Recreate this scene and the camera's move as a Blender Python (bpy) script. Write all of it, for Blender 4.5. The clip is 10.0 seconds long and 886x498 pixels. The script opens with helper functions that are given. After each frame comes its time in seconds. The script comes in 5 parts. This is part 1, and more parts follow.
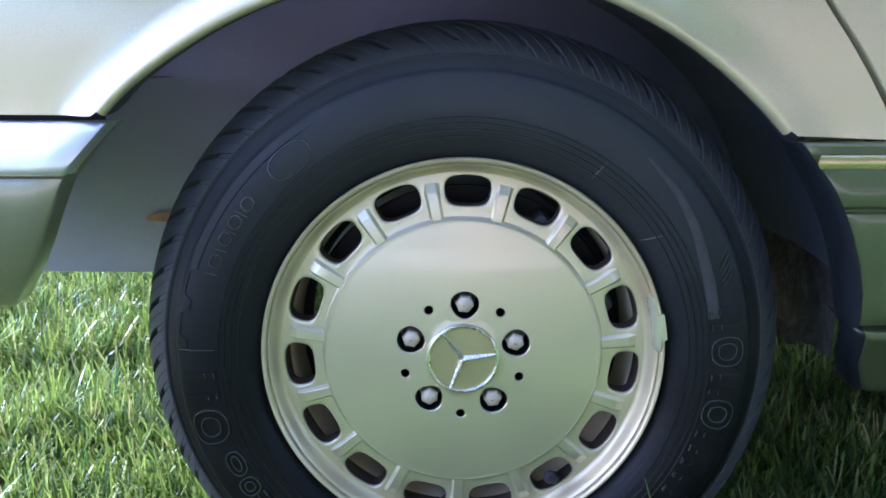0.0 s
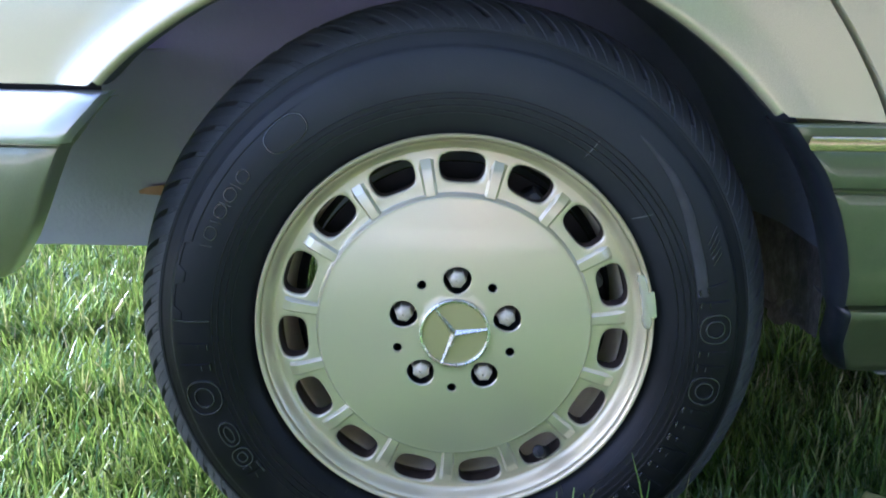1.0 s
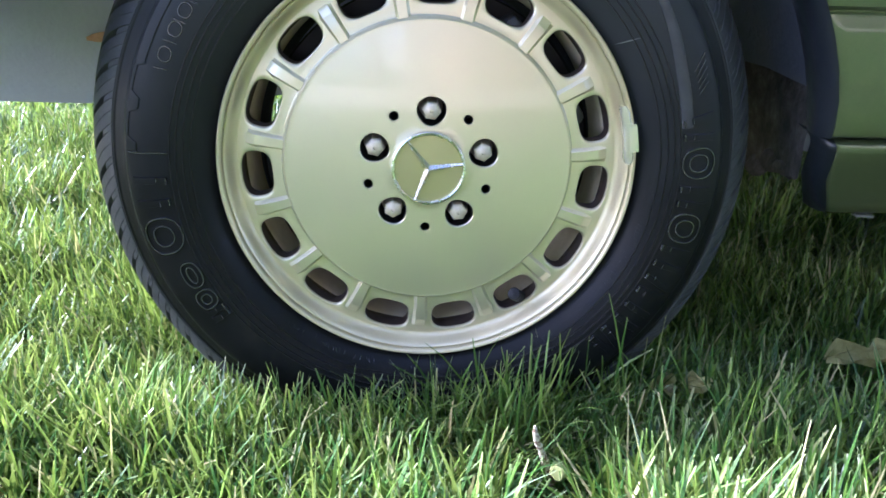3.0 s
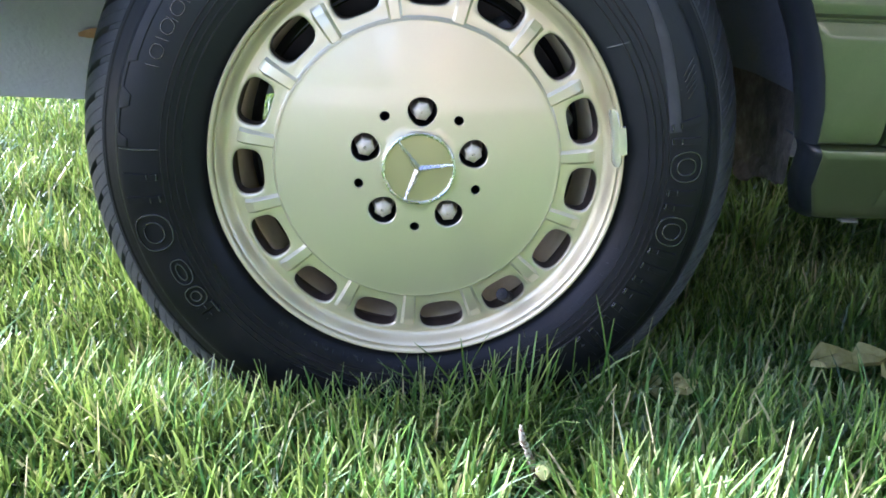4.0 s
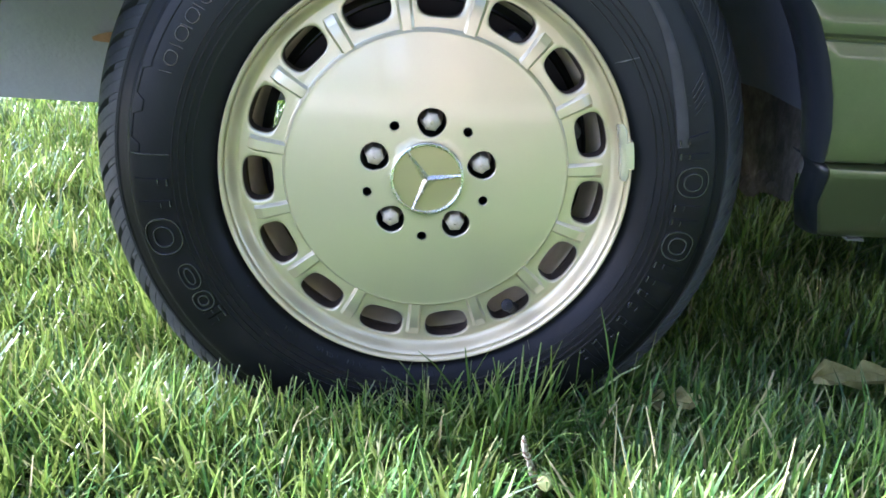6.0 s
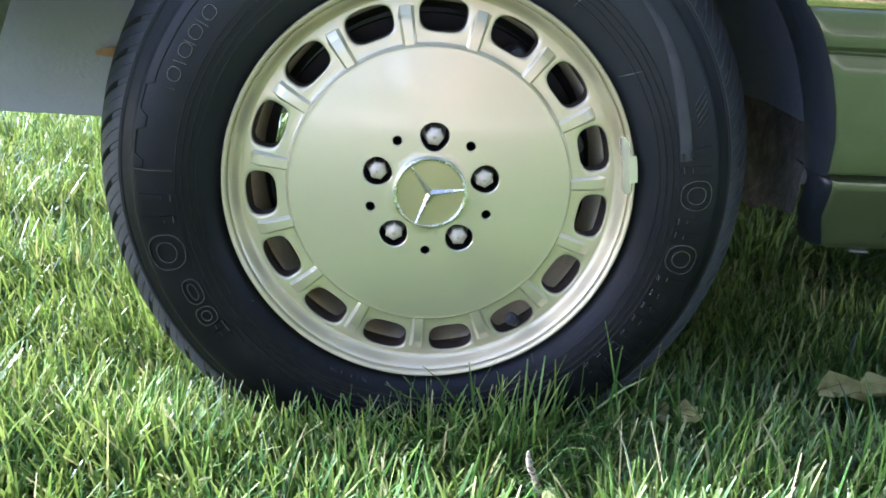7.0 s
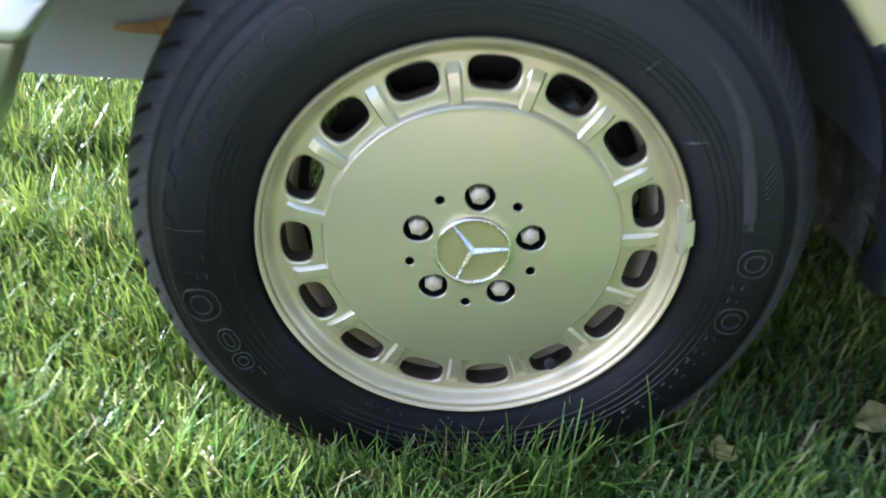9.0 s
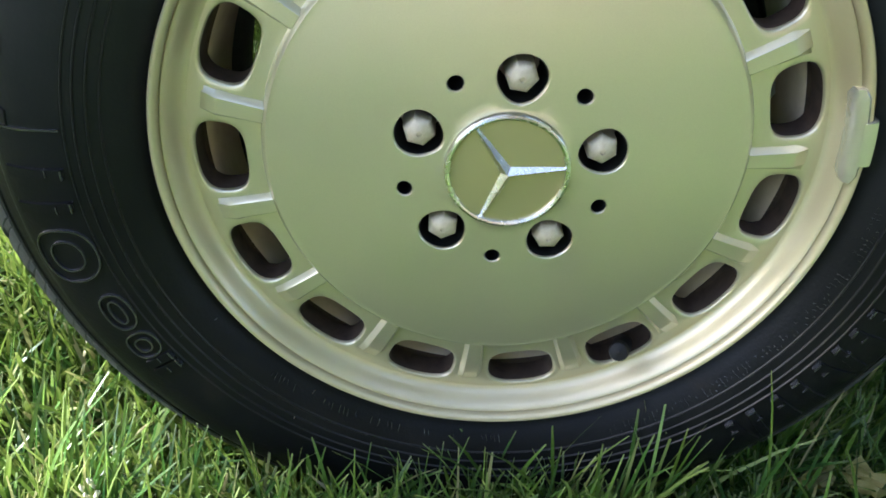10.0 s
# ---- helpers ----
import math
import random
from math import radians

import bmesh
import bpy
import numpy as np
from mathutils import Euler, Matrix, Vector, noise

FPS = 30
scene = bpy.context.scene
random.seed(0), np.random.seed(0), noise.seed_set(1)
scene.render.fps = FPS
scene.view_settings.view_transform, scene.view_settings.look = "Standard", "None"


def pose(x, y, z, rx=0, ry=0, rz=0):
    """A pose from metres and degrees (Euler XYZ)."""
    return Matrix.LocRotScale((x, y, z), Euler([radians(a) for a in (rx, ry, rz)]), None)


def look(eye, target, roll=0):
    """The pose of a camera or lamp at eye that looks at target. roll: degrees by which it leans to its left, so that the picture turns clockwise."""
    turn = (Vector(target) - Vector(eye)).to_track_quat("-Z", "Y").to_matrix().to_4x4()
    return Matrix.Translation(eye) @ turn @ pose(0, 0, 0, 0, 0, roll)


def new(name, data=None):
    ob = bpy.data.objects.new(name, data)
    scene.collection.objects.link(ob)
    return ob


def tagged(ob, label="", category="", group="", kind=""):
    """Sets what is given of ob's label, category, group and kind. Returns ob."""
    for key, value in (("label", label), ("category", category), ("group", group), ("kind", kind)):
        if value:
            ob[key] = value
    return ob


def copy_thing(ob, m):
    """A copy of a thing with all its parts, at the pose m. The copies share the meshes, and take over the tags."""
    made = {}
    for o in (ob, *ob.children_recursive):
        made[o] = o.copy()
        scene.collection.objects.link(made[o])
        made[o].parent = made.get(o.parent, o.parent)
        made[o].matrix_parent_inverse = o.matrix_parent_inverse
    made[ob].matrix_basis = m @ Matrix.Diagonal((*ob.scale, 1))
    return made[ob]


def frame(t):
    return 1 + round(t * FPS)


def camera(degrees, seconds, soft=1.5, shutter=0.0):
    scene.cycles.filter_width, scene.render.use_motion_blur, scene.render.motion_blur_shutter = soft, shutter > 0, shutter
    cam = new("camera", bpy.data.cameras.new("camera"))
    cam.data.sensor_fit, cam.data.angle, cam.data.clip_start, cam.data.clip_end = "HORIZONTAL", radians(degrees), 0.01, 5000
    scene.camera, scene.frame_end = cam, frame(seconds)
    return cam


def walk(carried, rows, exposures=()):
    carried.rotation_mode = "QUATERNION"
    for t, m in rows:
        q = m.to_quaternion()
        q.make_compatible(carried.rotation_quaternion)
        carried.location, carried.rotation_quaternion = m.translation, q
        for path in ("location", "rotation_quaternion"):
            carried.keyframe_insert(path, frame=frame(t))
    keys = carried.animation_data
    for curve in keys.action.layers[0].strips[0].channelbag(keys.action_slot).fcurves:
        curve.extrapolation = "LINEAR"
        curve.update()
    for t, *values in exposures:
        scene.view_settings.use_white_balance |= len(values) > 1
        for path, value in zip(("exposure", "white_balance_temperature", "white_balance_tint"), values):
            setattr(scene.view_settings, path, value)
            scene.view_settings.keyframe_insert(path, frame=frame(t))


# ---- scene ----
cam = camera(57.0, 10.0, 1.7, 0.3)
PATH = [
    (0, (-0.017, -0.784, 0.618), (-0.024, 1.158, 0.139), -0.2),
    (0.5, (-0.024, -0.789, 0.617), (0.004, 1.163, 0.183), 0.6),
    (1, (-0.021, -0.792, 0.613), (-0.002, 1.139, 0.092), 0.8),
    (1.5, (-0.025, -0.799, 0.585), (0.005, 1.087, -0.079), 1.0),
    (2, (-0.031, -0.796, 0.55), (0.015, 1.061, -0.191), 1.2),
    (2.5, (-0.033, -0.785, 0.533), (0.029, 1.074, -0.204), 1.2),
    (3, (-0.03, -0.778, 0.527), (0.082, 1.083, -0.197), 1.7),
    (4.5, (-0.029, -0.785, 0.529), (0.103, 1.077, -0.191), 3.0),
    (5, (-0.03, -0.785, 0.53), (0.098, 1.078, -0.186), 3.5),
    (6.5, (-0.032, -0.788, 0.534), (0.091, 1.084, -0.161), 3.7),
    (7, (-0.033, -0.784, 0.538), (0.085, 1.091, -0.15), 3.4),
    (7.5, (-0.039, -0.765, 0.553), (0.108, 1.089, -0.182), 3.1),
    (7.7, (-0.052, -0.766, 0.571), (0.139, 1.061, -0.22), 3.3),
    (8, (-0.054, -0.78, 0.611), (0.138, 1.011, -0.258), 3.7),
    (8.2, (-0.086, -0.823, 0.66), (0.14, 0.956, -0.225), 4.8),
    (8.5, (-0.105, -0.803, 0.792), (0.094, 0.903, -0.234), 5.4),
    (8.7, (-0.109, -0.787, 0.806), (0.072, 0.923, -0.215), 5.3),
    (9, (-0.058, -0.656, 0.722), (0.019, 1.035, -0.343), 4.5),
    (9.2, (-0.043, -0.549, 0.639), (0.006, 1.117, -0.467), 4.6),
    (9.5, (-0.042, -0.452, 0.55), (0.008, 1.195, -0.583), 4.8),
    (10, (-0.054, -0.419, 0.538), (0.028, 1.23, -0.591), 5.1),
]
EXPOSURES = [(0, 2.38, 4700, 32), (0.5, 2.45, 4700, 32), (1.5, 2.41, 4750, 25), (2.5, 2.64, 4980, 28), (4.5, 2.78, 4980, 29), (7.5, 2.71, 4980, 25), (8.0, 2.59, 5000, 23), (8.3, 2.92, 4950, 30), (8.7, 3.08, 4900, 33), (9.2, 2.40, 5450, 15), (9.6, 2.40, 5700, 8), (10, 2.44, 5450, 15)]
walk(cam, [(t, look(eye, target, roll)) for t, eye, target, roll in PATH], EXPOSURES)

# ---- world, sun, exposure ----
SUN_AZ, SUN_EL = 171.2, 31.0          # degrees: the way to the sun, counted from +x, and its height
world = bpy.data.worlds.new("sky")
scene.world = world
world.use_nodes = True
wn, wl = world.node_tree.nodes, world.node_tree.links
wn.clear()
sky = wn.new("ShaderNodeTexSky")
sky.sky_type, sky.sun_disc = "NISHITA", False
sky.sun_elevation, sky.sun_rotation = radians(SUN_EL), radians(90 - SUN_AZ)
sky.dust_density, sky.air_density = 2.6, 1.0
bg = wn.new("ShaderNodeBackground")
bg.inputs[1].default_value = 0.105
wo = wn.new("ShaderNodeOutputWorld")
# broken white clouds over the whole sky
wc = wn.new("ShaderNodeTexCoord")
wm = wn.new("ShaderNodeMapping")
wm.inputs["Scale"].default_value = (1.0, 1.0, 2.2)
cloud = wn.new("ShaderNodeTexNoise")
cloud.inputs["Scale"].default_value, cloud.inputs["Detail"].default_value, cloud.inputs["Roughness"].default_value = 3.2, 7.0, 0.55
cover = wn.new("ShaderNodeValToRGB")
cover.color_ramp.elements[0].position, cover.color_ramp.elements[1].position = 0.52, 0.72
white = wn.new("ShaderNodeMix")
white.data_type = "RGBA"
white.inputs[7].default_value = (8.0, 7.8, 7.5, 1)
wl.new(wc.outputs["Generated"], wm.inputs["Vector"])
wl.new(wm.outputs["Vector"], cloud.inputs["Vector"])
wl.new(cloud.outputs["Fac"], cover.inputs["Fac"])
wl.new(cover.outputs["Color"], white.inputs[0])
wl.new(sky.outputs[0], white.inputs[6])
wl.new(white.outputs[2], bg.inputs[0])
wl.new(bg.outputs[0], wo.inputs[0])
sun = new("sun", bpy.data.lights.new("sun", "SUN"))
sun.data.energy, sun.data.angle, sun.data.color = 4.6, radians(8.0), (1.0, 0.94, 0.83)
ca, sa, ce, se = math.cos(radians(SUN_AZ)), math.sin(radians(SUN_AZ)), math.cos(radians(SUN_EL)), math.sin(radians(SUN_EL))
sun.matrix_world = look((10 * ca * ce, 10 * sa * ce, 10 * se), (0, 0, 0))


# ---- materials ----
def mat(name, color, rough=0.5, metal=0.0, coat=0.0, coat_rough=0.05, spec=0.5):
    m = bpy.data.materials.new(name)
    m.use_nodes = True
    b = m.node_tree.nodes["Principled BSDF"]
    b.inputs["Base Color"].default_value = (*color, 1)
    b.inputs["Roughness"].default_value = rough
    b.inputs["Metallic"].default_value = metal
    b.inputs["Coat Weight"].default_value = coat
    b.inputs["Coat Roughness"].default_value = coat_rough
    b.inputs["Specular IOR Level"].default_value = spec
    return m


def node(m, kind, **props):
    n = m.node_tree.nodes.new(kind)
    for k, v in props.items():
        n.inputs[k].default_value = v
    return n


def link(m, a, b):
    m.node_tree.links.new(a, b)


def shader(m):
    return m.node_tree.nodes["Principled BSDF"]


def noise_tex(m, scale, detail=4.0, rough=0.55, stretch=None):
    tc = node(m, "ShaderNodeTexCoord")
    n = node(m, "ShaderNodeTexNoise", Scale=scale, Detail=detail, Roughness=rough)
    if stretch:
        mp = node(m, "ShaderNodeMapping", Scale=stretch)
        link(m, tc.outputs["Object"], mp.inputs["Vector"])
        link(m, mp.outputs["Vector"], n.inputs["Vector"])
    else:
        link(m, tc.outputs["Object"], n.inputs["Vector"])
    return n.outputs["Fac"]


def ramp(m, fac, stops):
    r = node(m, "ShaderNodeValToRGB")
    el = r.color_ramp.elements
    while len(el) < len(stops):
        el.new(0.5)
    for e, (p, c) in zip(el, stops):
        e.position, e.color = p, (*c, 1) if len(c) == 3 else c
    link(m, fac, r.inputs["Fac"])
    return r.outputs["Color"]


def mix(m, fac, a, b):
    x = m.node_tree.nodes.new("ShaderNodeMix")
    x.data_type = "RGBA"
    for sock, v in ((x.inputs[0], fac), (x.inputs[6], a), (x.inputs[7], b)):
        if isinstance(v, (tuple, float, int)):
            sock.default_value = (*v, 1) if isinstance(v, tuple) else v
        else:
            link(m, v, sock)
    return x.outputs[2]


def bump(m, fac, strength, dist=0.001):
    b = node(m, "ShaderNodeBump", Strength=strength, Distance=dist)
    link(m, fac, b.inputs["Height"])
    link(m, b.outputs["Normal"], shader(m).inputs["Normal"])


def grey(v):
    return (v, v, v)


# silver-green metallic lacquer: fine flakes, faint water spots and dust
def lacquer(name, color, rough, metal):
    m = mat(name, color, rough, metal, 1.0, 0.06)
    flake = noise_tex(m, 1500.0, 2.0)
    dust = noise_tex(m, 14.0, 6.0, 0.65)
    spots = ramp(m, noise_tex(m, 60.0, 5.0, 0.7), [(0.45, grey(0.0)), (0.75, grey(1.0))])
    c1 = mix(m, ramp(m, flake, [(0.3, grey(0.0)), (0.7, grey(1.0))]), tuple(0.86 * c for c in color), tuple(min(1, 1.12 * c) for c in color))
    c2 = mix(m, ramp(m, dust, [(0.5, grey(0.0)), (0.8, grey(0.05))]), c1, (0.42, 0.40, 0.32))
    link(m, c2, shader(m).inputs["Base Color"])
    link(m, mix(m, spots, grey(rough), grey(rough + 0.015)), shader(m).inputs["Roughness"])
    link(m, mix(m, ramp(m, dust, [(0.4, grey(0.0)), (0.8, grey(1.0))]), grey(0.06), grey(0.13)), shader(m).inputs["Coat Roughness"])
    return m


PAINT = lacquer("body lacquer", (0.57, 0.53, 0.345), 0.31, 0.55)
BUMPERPAINT = lacquer("bumper lacquer", (0.29, 0.295, 0.21), 0.31, 0.50)
CLAD = lacquer("cladding lacquer", (0.090, 0.112, 0.052), 0.31, 0.38)
ALLOY = mat("wheel lacquer", (0.64, 0.60, 0.43), 0.38, 0.74, 1.0, 0.06)
# smooth fine-grained lacquer with faint brake dust drying in soft clouds
flake = ramp(ALLOY, noise_tex(ALLOY, 1900.0, 2.0), [(0.3, (0.615, 0.580, 0.420)), (0.7, (0.655, 0.618, 0.455))])
film_ = ramp(ALLOY, noise_tex(ALLOY, 11.0, 3.0, 0.5), [(0.45, grey(0.0)), (0.85, grey(0.10))])
film_ = mix(ALLOY, film_, flake, (0.50, 0.45, 0.34))
# road film that settles in the hollow of the outer flange
wp = node(ALLOY, "ShaderNodeTexCoord")
hub = node(ALLOY, "ShaderNodeMapping", Location=(0.0, 0.0, -0.31), Scale=(1.0, 0.0, 1.0))
link(ALLOY, wp.outputs["Object"], hub.inputs["Vector"])
rad = node(ALLOY, "ShaderNodeVectorMath")
rad.operation = "LENGTH"
link(ALLOY, hub.outputs["Vector"], rad.inputs[0])
ring = node(ALLOY, "ShaderNodeMapRange", **{"From Min": 0.178, "From Max": 0.190})
link(ALLOY, rad.outputs["Value"], ring.inputs["Value"])
cloudy = ramp(ALLOY, noise_tex(ALLOY, 7.0, 5.0, 0.6), [(0.35, grey(0.40)), (0.75, grey(0.80))])
both_ = node(ALLOY, "ShaderNodeMath")
both_.operation = "MULTIPLY"
link(ALLOY, ring.outputs["Result"], both_.inputs[0])
link(ALLOY, cloudy, both_.inputs[1])
link(ALLOY, mix(ALLOY, both_.outputs[0], film_, (0.52, 0.43, 0.22)), shader(ALLOY).inputs["Base Color"])
# the flange is duller than the disc
face = ramp(ALLOY, noise_tex(ALLOY, 16.0, 4.0, 0.5), [(0.35, grey(0.33)), (0.75, grey(0.40))])
link(ALLOY, mix(ALLOY, ring.outputs["Result"], face, grey(0.47)), shader(ALLOY).inputs["Roughness"])
link(ALLOY, mix(ALLOY, ring.outputs["Result"], grey(0.74), grey(0.50)), shader(ALLOY).inputs["Metallic"])
link(ALLOY, ramp(ALLOY, noise_tex(ALLOY, 9.0, 3.0, 0.5), [(0.35, grey(0.03)), (0.75, grey(0.09))]), shader(ALLOY).inputs["Coat Roughness"])

CHROME = mat("chrome", (0.86, 0.86, 0.85), 0.10, 1.0)
link(CHROME, ramp(CHROME, noise_tex(CHROME, 90.0, 5.0), [(0.4, grey(0.22)), (0.8, grey(0.36))]), shader(CHROME).inputs["Roughness"])
SATIN = mat("satin metal strip", (0.74, 0.76, 0.77), 0.38, 0.85)
link(SATIN, ramp(SATIN, noise_tex(SATIN, 40.0, 5.0), [(0.4, grey(0.34)), (0.8, grey(0.46))]), shader(SATIN).inputs["Roughness"])
BRIGHT = mat("anodised trim", (0.70, 0.60, 0.40), 0.24, 1.0)
bump(BRIGHT, noise_tex(BRIGHT, 55.0, 4.0), 0.5, 0.002)
STEEL = mat("zinc bolt", (0.56, 0.54, 0.47), 0.55, 0.20)
c = ramp(STEEL, noise_tex(STEEL, 240.0, 5.0, 0.7), [(0.35, (0.60, 0.54, 0.42)), (0.65, (0.50, 0.43, 0.32)), (0.85, (0.30, 0.21, 0.13))])
link(STEEL, c, shader(STEEL).inputs["Base Color"])
CAPGREEN = mat("centre cap enamel", (0.40, 0.37, 0.17), 0.30, 0.35, 0.8, 0.08)
LEAD = mat("balance weight", (0.74, 0.70, 0.58), 0.22, 0.70)
bump(LEAD, noise_tex(LEAD, 260.0, 3.0), 0.5, 0.001)

RUBBER = mat("tyre rubber", (0.012, 0.012, 0.013), 0.5, 0.0, 0.0, 0.1, 0.14)
f = noise_tex(RUBBER, 18.0, 8.0, 0.7)
f2 = noise_tex(RUBBER, 420.0, 3.0)
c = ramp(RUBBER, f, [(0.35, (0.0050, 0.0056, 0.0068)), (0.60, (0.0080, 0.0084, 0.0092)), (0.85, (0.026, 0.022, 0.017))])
# patchy grey haze painted into the sidewall colour, growing with height
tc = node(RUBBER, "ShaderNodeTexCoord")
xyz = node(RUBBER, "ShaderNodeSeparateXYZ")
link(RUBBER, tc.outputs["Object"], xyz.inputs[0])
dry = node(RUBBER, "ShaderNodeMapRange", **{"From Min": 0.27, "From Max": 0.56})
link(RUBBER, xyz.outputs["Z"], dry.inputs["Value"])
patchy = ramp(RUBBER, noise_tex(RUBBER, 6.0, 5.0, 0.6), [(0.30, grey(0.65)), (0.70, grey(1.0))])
haze = node(RUBBER, "ShaderNodeMath")
haze.operation = "MULTIPLY"
link(RUBBER, dry.outputs["Result"], haze.inputs[0])
link(RUBBER, patchy, haze.inputs[1])
c = mix(RUBBER, haze.outputs[0], c, (0.044, 0.048, 0.051))
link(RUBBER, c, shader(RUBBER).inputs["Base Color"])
link(RUBBER, ramp(RUBBER, f, [(0.3, grey(0.30)), (0.8, grey(0.58))]), shader(RUBBER).inputs["Roughness"])
bump(RUBBER, f2, 0.35, 0.0006)
MARK = mat("moulded rubber relief", (0.022, 0.023, 0.026), 0.26, 0.0, 0.0, 0.1, 0.85)
# greyer rubber with a sheen painted into its colour
STRIP = mat("sheen on rubber", (0.034, 0.036, 0.043), 0.48, 0.0, 0.0, 0.1, 0.45)
link(STRIP, ramp(STRIP, noise_tex(STRIP, 60.0, 6.0, 0.7), [(0.35, (0.024, 0.026, 0.032)), (0.75, (0.046, 0.047, 0.054))]), shader(STRIP).inputs["Base Color"])
RING = mat("moulded rubber ring", (0.010, 0.010, 0.012), 0.30, 0.0, 0.0, 0.1, 0.40)
TREAD = mat("dusty tread rubber", (0.03, 0.03, 0.032), 0.55, 0.0, 0.0, 0.1, 0.4)
c = ramp(TREAD, noise_tex(TREAD, 30.0, 7.0, 0.7), [(0.35, (0.026, 0.029, 0.034)), (0.6, (0.040, 0.043, 0.049)), (0.8, (0.09, 0.085, 0.08))])
link(TREAD, c, shader(TREAD).inputs["Base Color"])
bump(TREAD, noise_tex(TREAD, 260.0, 4.0), 0.4, 0.001)
SCUFF = mat("scuffed rubber", (0.16, 0.16, 0.16), 0.8)
LINER = mat("underseal", (0.03, 0.032, 0.036), 0.6)
c = ramp(LINER, noise_tex(LINER, 9.0, 8.0, 0.7), [(0.40, (0.035, 0.038, 0.044)), (0.6, (0.060, 0.060, 0.060)), (0.8, (0.11, 0.085, 0.06))])
link(LINER, c, shader(LINER).inputs["Base Color"])
bump(LINER, noise_tex(LINER, 160.0, 6.0), 0.6, 0.002)
WINGPANEL = mat("stone guard paint", (0.05, 0.055, 0.065), 0.55)
c = ramp(WINGPANEL, noise_tex(WINGPANEL, 5.0, 7.0, 0.6), [(0.35, (0.25, 0.28, 0.33)), (0.65, (0.30, 0.33, 0.38)), (0.85, (0.32, 0.30, 0.28))])
link(WINGPANEL, c, shader(WINGPANEL).inputs["Base Color"])
bump(WINGPANEL, noise_tex(WINGPANEL, 90.0, 5.0), 0.3, 0.001)
# one liner all round: blue haze painted in front, shade painted dark behind the wheel
ARCH = mat("arch liner", (0.1, 0.1, 0.1), 0.6)
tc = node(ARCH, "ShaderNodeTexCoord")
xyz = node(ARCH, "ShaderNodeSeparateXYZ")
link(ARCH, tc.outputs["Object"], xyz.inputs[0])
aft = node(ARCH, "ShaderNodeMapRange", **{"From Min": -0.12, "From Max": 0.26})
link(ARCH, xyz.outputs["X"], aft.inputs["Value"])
hazed = ramp(ARCH, noise_tex(ARCH, 5.0, 7.0, 0.6), [(0.35, (0.47, 0.44, 0.74)), (0.65, (0.52, 0.49, 0.80)), (0.85, (0.56, 0.50, 0.66))])
darkened = ramp(ARCH, noise_tex(ARCH, 9.0, 8.0, 0.7), [(0.40, (0.080, 0.090, 0.120)), (0.6, (0.105, 0.112, 0.140)), (0.8, (0.14, 0.125, 0.115))])
link(ARCH, mix(ARCH, aft.outputs["Result"], hazed, darkened), shader(ARCH).inputs["Base Color"])
bump(ARCH, noise_tex(ARCH, 130.0, 6.0), 0.5, 0.002)
LIP = mat("arch lip plastic", (0.010, 0.013, 0.018), 0.34, 0.0, 0.0, 0.1, 0.45)
link(LIP, ramp(LIP, noise_tex(LIP, 30.0, 6.0, 0.7), [(0.35, grey(0.30)), (0.75, grey(0.48))]), shader(LIP).inputs["Roughness"])
# black for rubber parts; also paints shade in holes and behind the slots
BLACK = mat("rubber and hole shade", (0.008, 0.008, 0.009), 0.55, 0.0, 0.0, 0.1, 0.25)
SALMON = mat("salmon patch", (0.22, 0.11, 0.06), 0.8)
c = ramp(SALMON, noise_tex(SALMON, 40.0, 6.0, 0.7), [(0.35, (0.42, 0.20, 0.17)), (0.6, (0.58, 0.31, 0.27)), (0.8, (0.66, 0.40, 0.36))])
link(SALMON, c, shader(SALMON).inputs["Base Color"])
BARREL = mat("dusty inner rim", (0.6, 0.5, 0.4), 0.6, 0.0)
c = ramp(BARREL, noise_tex(BARREL, 30.0, 6.0, 0.65), [(0.3, (0.58, 0.47, 0.33)), (0.7, (0.76, 0.65, 0.49))])
link(BARREL, c, shader(BARREL).inputs["Base Color"])
MUDDY = mat("mud-splashed panel", (0.10, 0.08, 0.065), 0.9)
c = ramp(MUDDY, noise_tex(MUDDY, 34.0, 8.0, 0.75), [(0.38, (0.034, 0.032, 0.029)), (0.52, (0.085, 0.074, 0.060)), (0.64, (0.15, 0.132, 0.108)), (0.74, (0.36, 0.33, 0.28))])
link(MUDDY, c, shader(MUDDY).inputs["Base Color"])
bump(MUDDY, noise_tex(MUDDY, 70.0, 7.0), 0.8, 0.004)
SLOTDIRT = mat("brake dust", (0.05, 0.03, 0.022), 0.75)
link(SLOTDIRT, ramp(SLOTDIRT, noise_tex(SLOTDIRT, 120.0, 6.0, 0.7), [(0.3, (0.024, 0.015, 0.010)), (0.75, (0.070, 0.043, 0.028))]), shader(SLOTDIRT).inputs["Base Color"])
DISC = mat("brake disc steel", (0.30, 0.29, 0.27), 0.35, 0.9)
link(DISC, ramp(DISC, noise_tex(DISC, 60.0, 4.0), [(0.3, (0.20, 0.17, 0.15)), (0.7, (0.42, 0.40, 0.37))]), shader(DISC).inputs["Base Color"])

SOIL = mat("lawn soil", (0.06, 0.05, 0.03), 0.95)
c = ramp(SOIL, noise_tex(SOIL, 35.0, 8.0, 0.7), [(0.3, (0.010, 0.012, 0.006)), (0.55, (0.022, 0.030, 0.010)), (0.8, (0.055, 0.050, 0.026))])
far = ramp(SOIL, noise_tex(SOIL, 1.3, 8.0, 0.7), [(0.3, (0.050, 0.090, 0.020)), (0.7, (0.085, 0.140, 0.034))])
